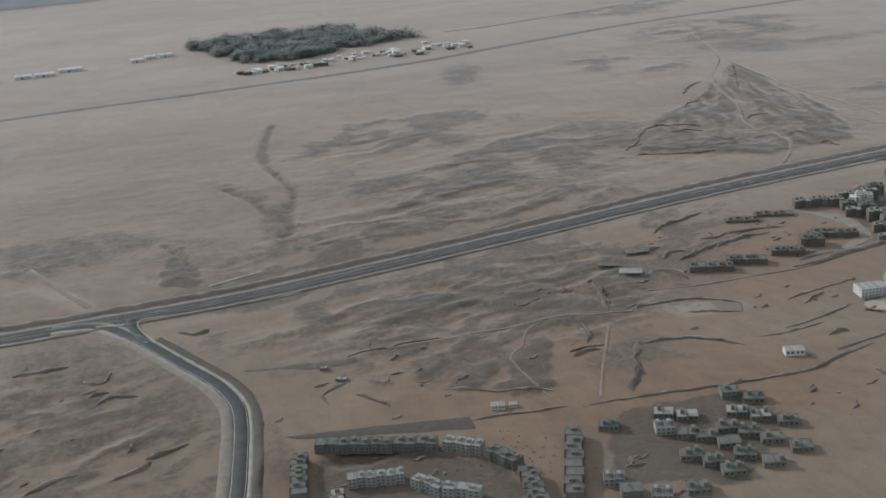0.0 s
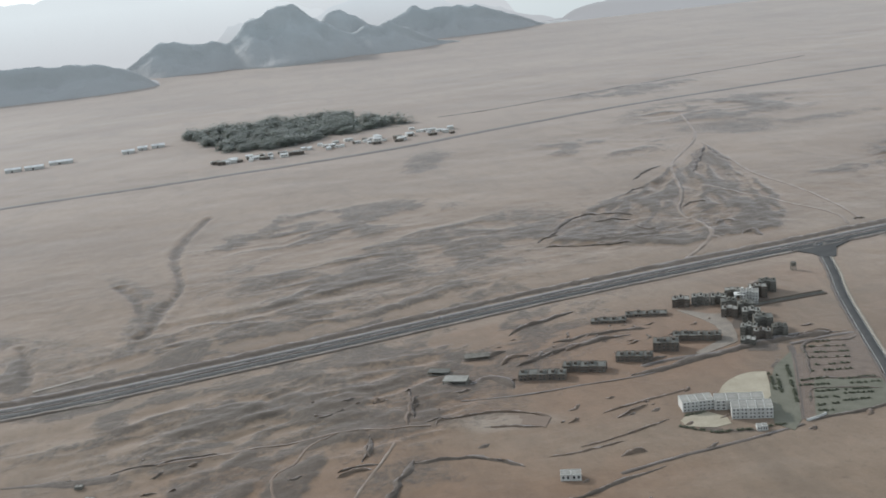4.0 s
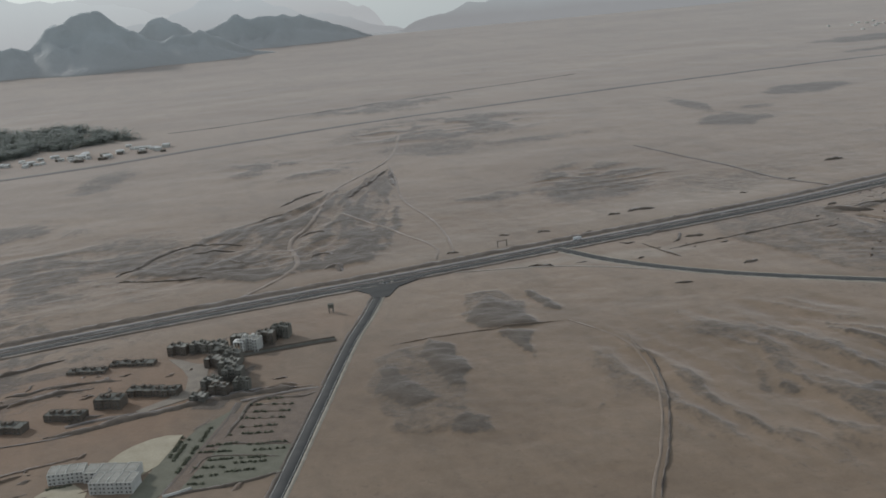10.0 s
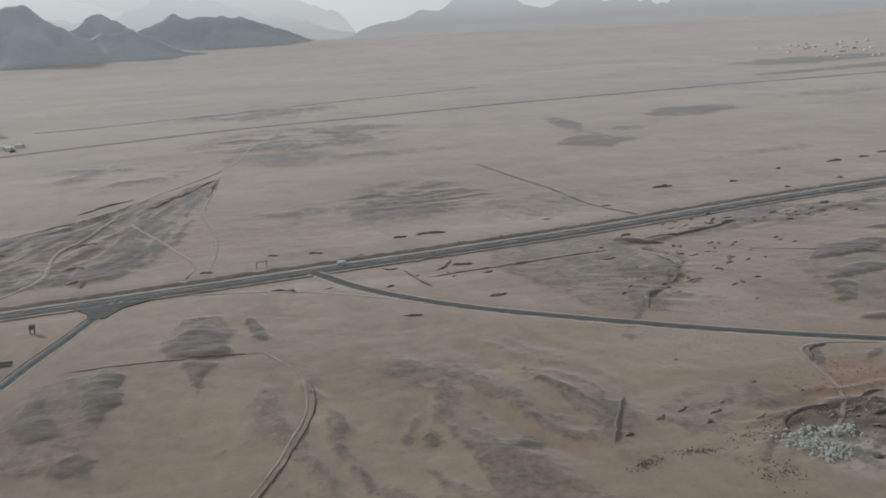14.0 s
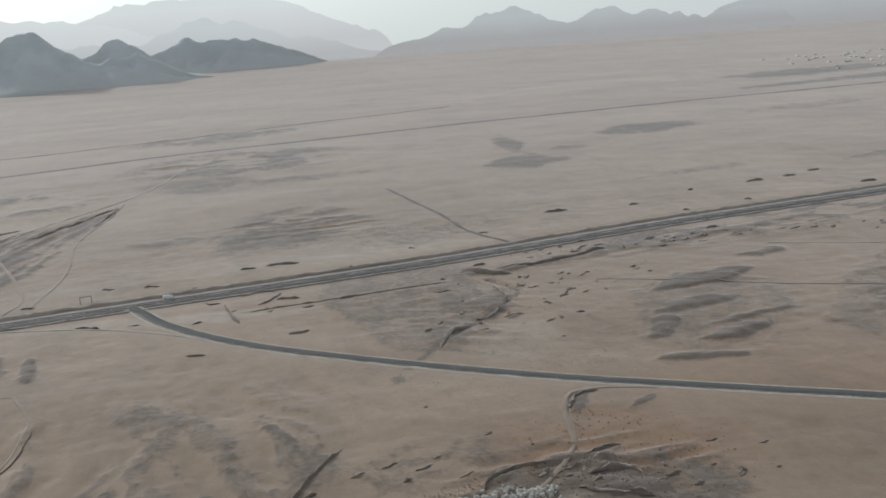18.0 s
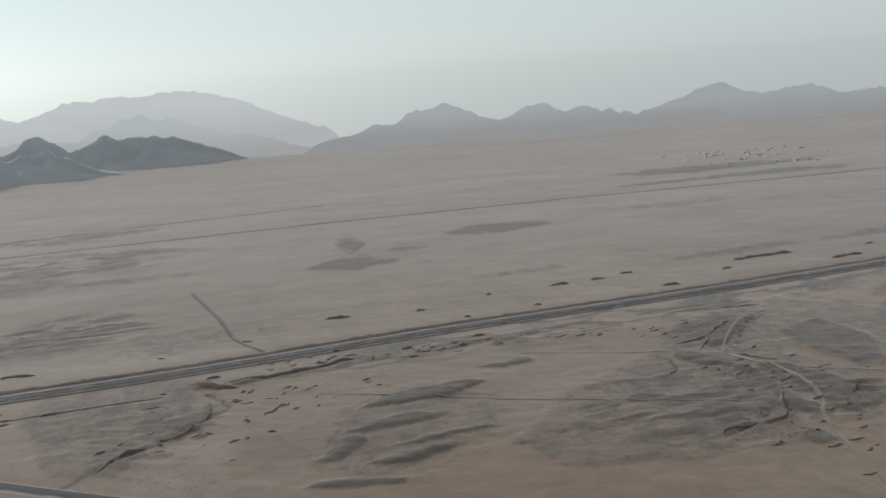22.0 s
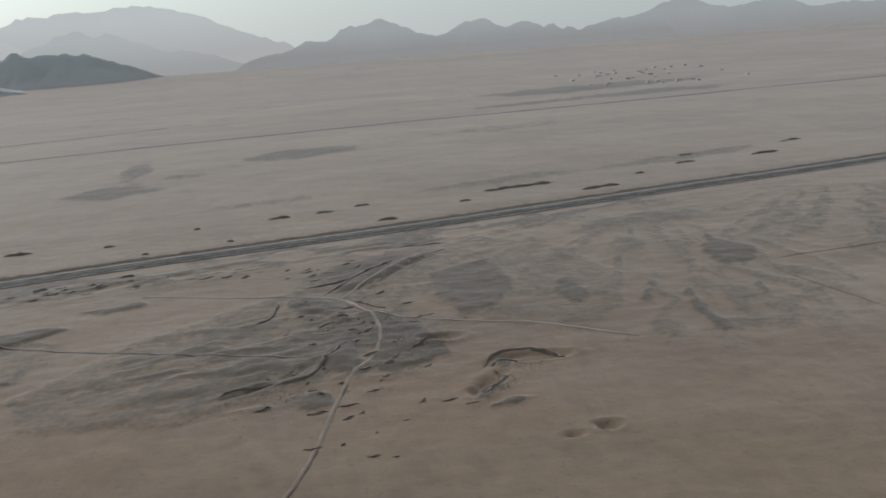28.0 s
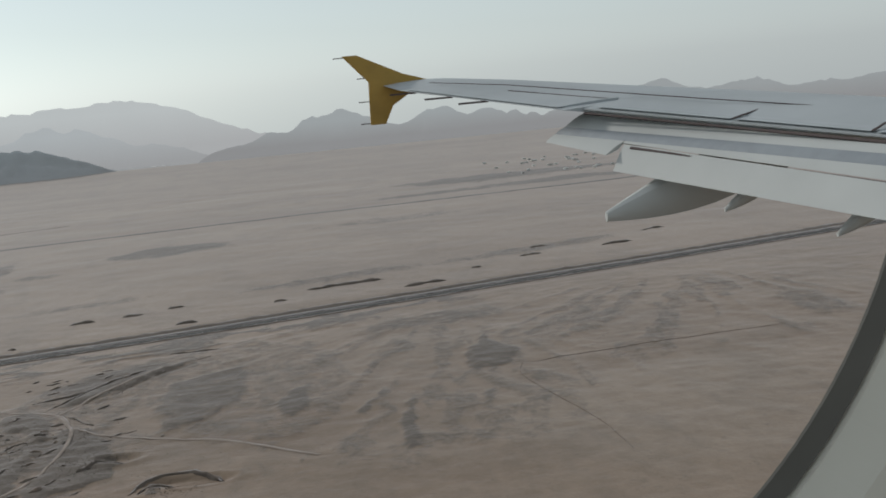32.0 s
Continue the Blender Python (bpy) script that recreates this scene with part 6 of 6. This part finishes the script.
def truck(x, y, turn, label):
    thing = tagged(new("truck"), label, "truck")
    thing.matrix_basis = pose(x, y, 0.26, 0, 0, turn)
    part("cargo_box", boxes((-3.0, -0.65, 0.55, 1.2, 0.65, 2.0, 0.03)), WHITE_PAINT, thing)
    cab = part("cab", boxes((1.35, -0.6, 0.45, 2.4, 0.6, 1.25), (1.45, -0.57, 1.25, 2.2, 0.57, 1.75, 0.08)), WHITE_PAINT, thing)
    part("windscreen", boxes((2.405, -0.5, 1.0, 2.42, 0.5, 1.2)), DARK_OPENING, cab)
    part("chassis", boxes((-2.9, -0.4, 0.35, 2.3, 0.4, 0.54)), STEEL, thing)
    for wx in (-2.2, -1.3, 1.8):
        for wy in (-0.58, 0.58):
            wheel(thing, wx, wy, 0.28)


def car(x, y, z, turn, label):
    thing = tagged(new("car"), label, "car")
    thing.matrix_basis = pose(x, y, z, 0, 0, turn)
    body = part("body", boxes((-0.95, -0.38, 0.14, 0.95, 0.38, 0.42, 0.04)), WHITE_PAINT, thing)
    part("cabin", boxes((-0.6, -0.34, 0.42, 0.45, 0.34, 0.66, 0.09)), DARK_OPENING, thing)
    for wx in (-0.6, 0.6):
        for wy in (-0.36, 0.36):
            wheel(thing, wx, wy, 0.15)


truck(596, 638, 10, "white box truck standing on the desert highway")
car(236, 575, 0.26, 12, "small pale car on the highway")
car(-4.6, 495, 0.36, -62, "small pale car on the side road")
car(470, 604, 0.26, 10, "small pale car near the road junction")

gate = tagged(new("road_gantry"), "dark steel gantry of posts beside the highway", "gantry")
gate.matrix_basis = pose(548, 646, 0, 0, 0, 10)
for px in (0, 6):
    part("post", boxes((px, 0, 0, px + 0.35, 0.35, 4.2, 0.05)), STEEL, gate)
part("crossbeam", boxes((0.36, 0.05, 3.6, 5.99, 0.3, 3.9)), STEEL, gate)

tower = tagged(new("water_tower"), "dark squat water tower standing alone on sand", "tower")
tower.location = (434, 567, 0)
for px in (-1, 1):
    for py in (-1, 1):
        part("leg", boxes((px * 1.0 - 0.2, py * 1.0 - 0.2, 0, px * 1.0 + 0.2, py * 1.0 + 0.2, 2.6)), CONCRETE, tower)
tank = bmesh.new()
bmesh.ops.create_cone(tank, cap_ends=True, segments=14, radius1=1.7, radius2=1.5, depth=2.0, matrix=pose(0, 0, 3.6))
part("tank", tank, CONCRETE, tower)

# ---- the airliner's wing and window, as they stand where the flight ends ----
EYE = Vector((1144.972, 41.461, 139.932))
WING_PAINT = weathered("grey_wing_paint", (0.40, 0.43, 0.44), (0.46, 0.49, 0.50), 0.5, 0.6, 0.3, coords="object", grain=0.6, bumpy=0)
FLAP_PAINT = weathered("white_flap_paint", (0.47, 0.485, 0.47), (0.53, 0.545, 0.53), 0.5, 0.7, 0.3, coords="object", grain=0.6, bumpy=0)
VANE_PAINT = weathered("bare_metal_vane", (0.24, 0.265, 0.285), (0.30, 0.325, 0.345), 0.5, 0.4, 0.5, coords="object", bumpy=0)
OCHRE_PAINT = weathered("ochre_paint", (0.36, 0.215, 0.03), (0.44, 0.27, 0.045), 0.8, 0.45, 0.5, coords="object", bumpy=0)
GAP_DARK = weathered("dark_gap_lining", (0.085, 0.068, 0.066), (0.13, 0.105, 0.10), 1.0, coords="object", bumpy=0)
LINING = weathered("cream_cabin_lining", (0.60, 0.58, 0.50), (0.68, 0.66, 0.58), 2.0, 0.6, 0.4, coords="object", bumpy=0)
SEAL = weathered("dark_rubber_seal", (0.10, 0.096, 0.085), (0.15, 0.145, 0.13), 6.0, 0.7, 0.3, coords="object", bumpy=0)


def plane_z(y):
    return -0.1 - 0.087 * (14.5 - y)


def sheet(spans, thick):
    """A tapered panel: for each station out along the wing (y, front, front drop, back, back drop)."""
    bm = bmesh.new()
    rings = []
    for y, f0, d0, f1, d1 in spans:
        ring = []
        for k in range(9):
            t = k / 8
            ring.append((f0 + (f1 - f0) * t, y, plane_z(y) - d0 - (d1 - d0) * t + thick * 0.25 * math.sin(math.pi * t)))
        for k in range(8, -1, -1):
            t = k / 8
            ring.append((f0 + (f1 - f0) * t, y, plane_z(y) - d0 - (d1 - d0) * t - thick * (0.04 + 0.9 * math.sin(math.pi * (t * 0.8 + 0.2)) if t < 0.99 else 0.04)))
        rings.append([bm.verts.new(v) for v in ring])
    n = len(rings[0])
    for a, b in zip(rings, rings[1:]):
        for k in range(n):
            bm.faces.new((a[k], a[(k + 1) % n], b[(k + 1) % n], b[k]))
    bm.faces.new(rings[0])
    bm.faces.new(rings[-1])
    return bm


def lead(y):
    return 2.5 + 0.52 * (14.5 - y)


def trail(y):
    return 1.25 + 0.36 * (14.5 - y)


def hinge(y):
    return 2.9 + 0.44 * (10.4 - y)


wing = tagged(new("aircraft_wing"), "grey airliner wing with lowered white flaps and ochre winglet", "aircraft wing", kind="structure")
wing.location = EYE
part("wing_skin", sheet([(14.4, 2.45, 0, 1.45, 0), (13.6, lead(13.6), 0, trail(13.6), 0), (12, lead(12), 0, trail(12), 0), (10.45, lead(10.45), 0, trail(10.45), 0)], 0.14), WING_PAINT, wing)
part("wing_skin", sheet([(10.44, lead(10.44), 0, hinge(10.44), 0), (8, lead(8), 0, hinge(8), 0), (5, lead(5), 0, hinge(5), 0), (2.6, lead(2.6), 0, hinge(2.6), 0)], 0.34), WING_PAINT, wing)
for y0, y1 in ((10.3, 8.82), (8.77, 7.6), (7.55, 5.5)):
    part("spoiler", sheet([(y0, hinge(y0) + 0.62, -0.03, hinge(y0) + 0.02, -0.02), (y1, hinge(y1) + 0.62, -0.03, hinge(y1) + 0.02, -0.02)], 0.02), WING_PAINT, wing)
part("aileron", sheet([(13.5, trail(13.5) + 0.45, -0.04, trail(13.5) + 0.02, -0.012), (10.6, trail(10.6) + 0.62, -0.05, trail(10.6) + 0.02, -0.012)], 0.03), WING_PAINT, wing)
part("flap_gap", sheet([(10.4, hinge(10.4) - 0.01, 0.03, hinge(10.4) - 0.035, 0.04), (2.6, hinge(2.6) - 0.01, 0.03, hinge(2.6) - 0.05, 0.045)], 0.02), GAP_DARK, wing)


# the lowered flap, strip behind strip
part("flap", sheet([(10.7, 2.965, 0.072, 2.762, 0.192), (6.5, 4.597, 0.029, 4.425, 0.07)], 0.04), FLAP_PAINT, wing)
part("flap_vane", sheet([(10.7, 2.762, 0.192, 2.658, 0.251), (6.5, 4.425, 0.07, 4.329, 0.138)], 0.03), VANE_PAINT, wing)
part("flap_tab", sheet([(10.7, 2.658, 0.251, 2.565, 0.317), (9.75, 3.036, 0.225, 2.861, 0.333)], 0.03), FLAP_PAINT, wing)
part("flap_tab", sheet([(9.72, 3.048, 0.225, 3.015, 0.239), (6.5, 4.329, 0.138, 4.233, 0.233)], 0.02), FLAP_PAINT, wing)
part("flap_slot", sheet([(9.6, 3.05, 0.255, 3.03, 0.27), (6.5, 4.235, 0.24, 4.225, 0.262)], 0.02), GAP_DARK, wing)
part("rear_flap", sheet([(9.7, 3.018, 0.246, 2.903, 0.468), (6.5, 4.221, 0.248, 3.965, 0.43)], 0.05), FLAP_PAINT, wing)


def seam(a, b, wide=0.012):
    """A dark joint between two skin panels."""
    a, b = Vector(a), Vector(b)
    n = (b - a).cross(Vector((0, 0.087, -1))).normalized() * wide
    bm = bmesh.new()
    ring = [[bm.verts.new(p + q + Vector((0, 0, h))) for q, h in ((n, 0), (-n, 0), (-n, -0.008), (n, -0.008))] for p in (a, b)]
    for k in range(4):
        bm.faces.new((ring[0][k], ring[0][(k + 1) % 4], ring[1][(k + 1) % 4], ring[1][k]))
    bm.faces.new(ring[0])
    bm.faces.new(ring[1])
    part("panel_seam", bm, GAP_DARK, wing)


seam((1.924, 13.663, -0.113), (2.563, 12.189, -0.201), 0.006)
seam((2.563, 12.189, -0.201), (3.731, 9.561, -0.43), 0.006)
seam((3.731, 9.561, -0.43), (4.629, 8.222, -0.586), 0.006)
seam((2.54, 12.101, -0.259), (3.171, 10.622, -0.387), 0.007)
seam((4.025, 9.022, -0.517), (3.629, 8.76, -0.569), 0.010)
seam((4.314, 7.668, -0.634), (4.162, 7.574, -0.673), 0.010)


def fairing(f, y, drop, length, wide, deep):
    bm = bmesh.new()
    rings = []
    for k in range(9):
        t = k / 8
        r = math.sin(math.pi * min(0.96, 0.06 + 0.62 * t))
        rings.append([bm.verts.new((f + length * t, y + wide * r * math.cos(a) * 0.5, plane_z(y) - drop + (drop - 0.30) * t + deep * r * math.sin(a) * (0.5 if math.sin(a) > 0 else 0.8))) for a in [q * math.pi / 5 for q in range(10)]])
    for a, b in zip(rings, rings[1:]):
        for q in range(10):
            bm.faces.new((a[q], a[(q + 1) % 10], b[(q + 1) % 10], b[q]))
    bm.faces.new(rings[0])
    bm.faces.new(rings[-1])
    part("flap_fairing", bm, FLAP_PAINT, wing)


fairing(2.70, 9.3, 0.76, 1.5, 0.32, 0.36)
fairing(3.40, 8.45, 0.62, 0.5, 0.16, 0.14)
fairing(3.78, 7.4, 0.63, 0.5, 0.16, 0.14)

fence = bmesh.new()
outline = [(0.97, 0.29), (1.15, 0.29), (1.70, 0.02), (2.05, -0.09), (1.73, -0.25), (1.55, -0.36), (1.44, -0.58), (1.25, -0.58), (1.27, -0.05)]
for side in (14.40, 14.47):
    fence.faces.new([fence.verts.new((f, side, z)) for f, z in outline])
fence.verts.ensure_lookup_table()
for k in range(9):
    fence.faces.new((fence.verts[k], fence.verts[(k + 1) % 9], fence.verts[9 + (k + 1) % 9], fence.verts[9 + k]))
winglet = part("winglet", fence, OCHRE_PAINT, wing, "ochre-yellow arrow-shaped winglet")
for f, z in ((0.99, 0.27), (1.26, 0.0), (1.26, -0.29), (1.26, -0.56)):
    part("static_wick", boxes((f - 0.13, 14.425, z - 0.006, f + 0.02, 14.437, z + 0.006)), GAP_DARK, winglet)
for y in (13.3, 12.5, 11.8):
    f = trail(y)
    part("static_wick", boxes((f - 0.28, y - 0.008, plane_z(y) - 0.02, f + 0.03, y + 0.008, plane_z(y))), GAP_DARK, wing)

for piece in wing.children:
    if piece.name.split(".")[0] in ("wing_skin", "spoiler", "aileron", "flap", "flap_vane", "flap_tab", "rear_flap", "flap_fairing"):
        bm = bmesh.new()
        bm.from_mesh(piece.data)
        for e in bm.edges:
            e.smooth = len(e.link_faces) == 2 and e.calc_face_angle(0) < 0.5
        for f in bm.faces:
            f.smooth = True
        bm.to_mesh(piece.data)
        bm.free()

# the cabin's window: the lower forward part of its rim, close to the eye
def rim(rings, start, end):
    """A strip of the rim about the window's middle; rings: radius and distance out from the eye."""
    bm = bmesh.new()
    rows = []
    for k in range(33):
        a = radians(start + (end - start) * k / 32)
        rows.append([bm.verts.new((r * math.cos(a), d, r * math.sin(a))) for r, d in rings])
    for a, b in zip(rows, rows[1:]):
        for q in range(len(rings)):
            bm.faces.new((a[q], b[q], b[(q + 1) % len(rings)], a[(q + 1) % len(rings)]))
    bm.faces.new(rows[0])
    bm.faces.new(rows[-1])
    return bm


window = tagged(new("cabin_window"), "cream cabin window rim with a dark rubber seal", "window", kind="structure")
window.location = EYE
part("seal", rim([(0.2215, 0.3722), (0.222, 0.3712), (0.2305, 0.3705), (0.231, 0.374)], -80, -4), SEAL, window)
part("lining", rim([(0.2314, 0.373), (0.2325, 0.369), (0.245, 0.356), (0.30, 0.345), (0.40, 0.342), (0.40, 0.372)], -80, -4), LINING, window)
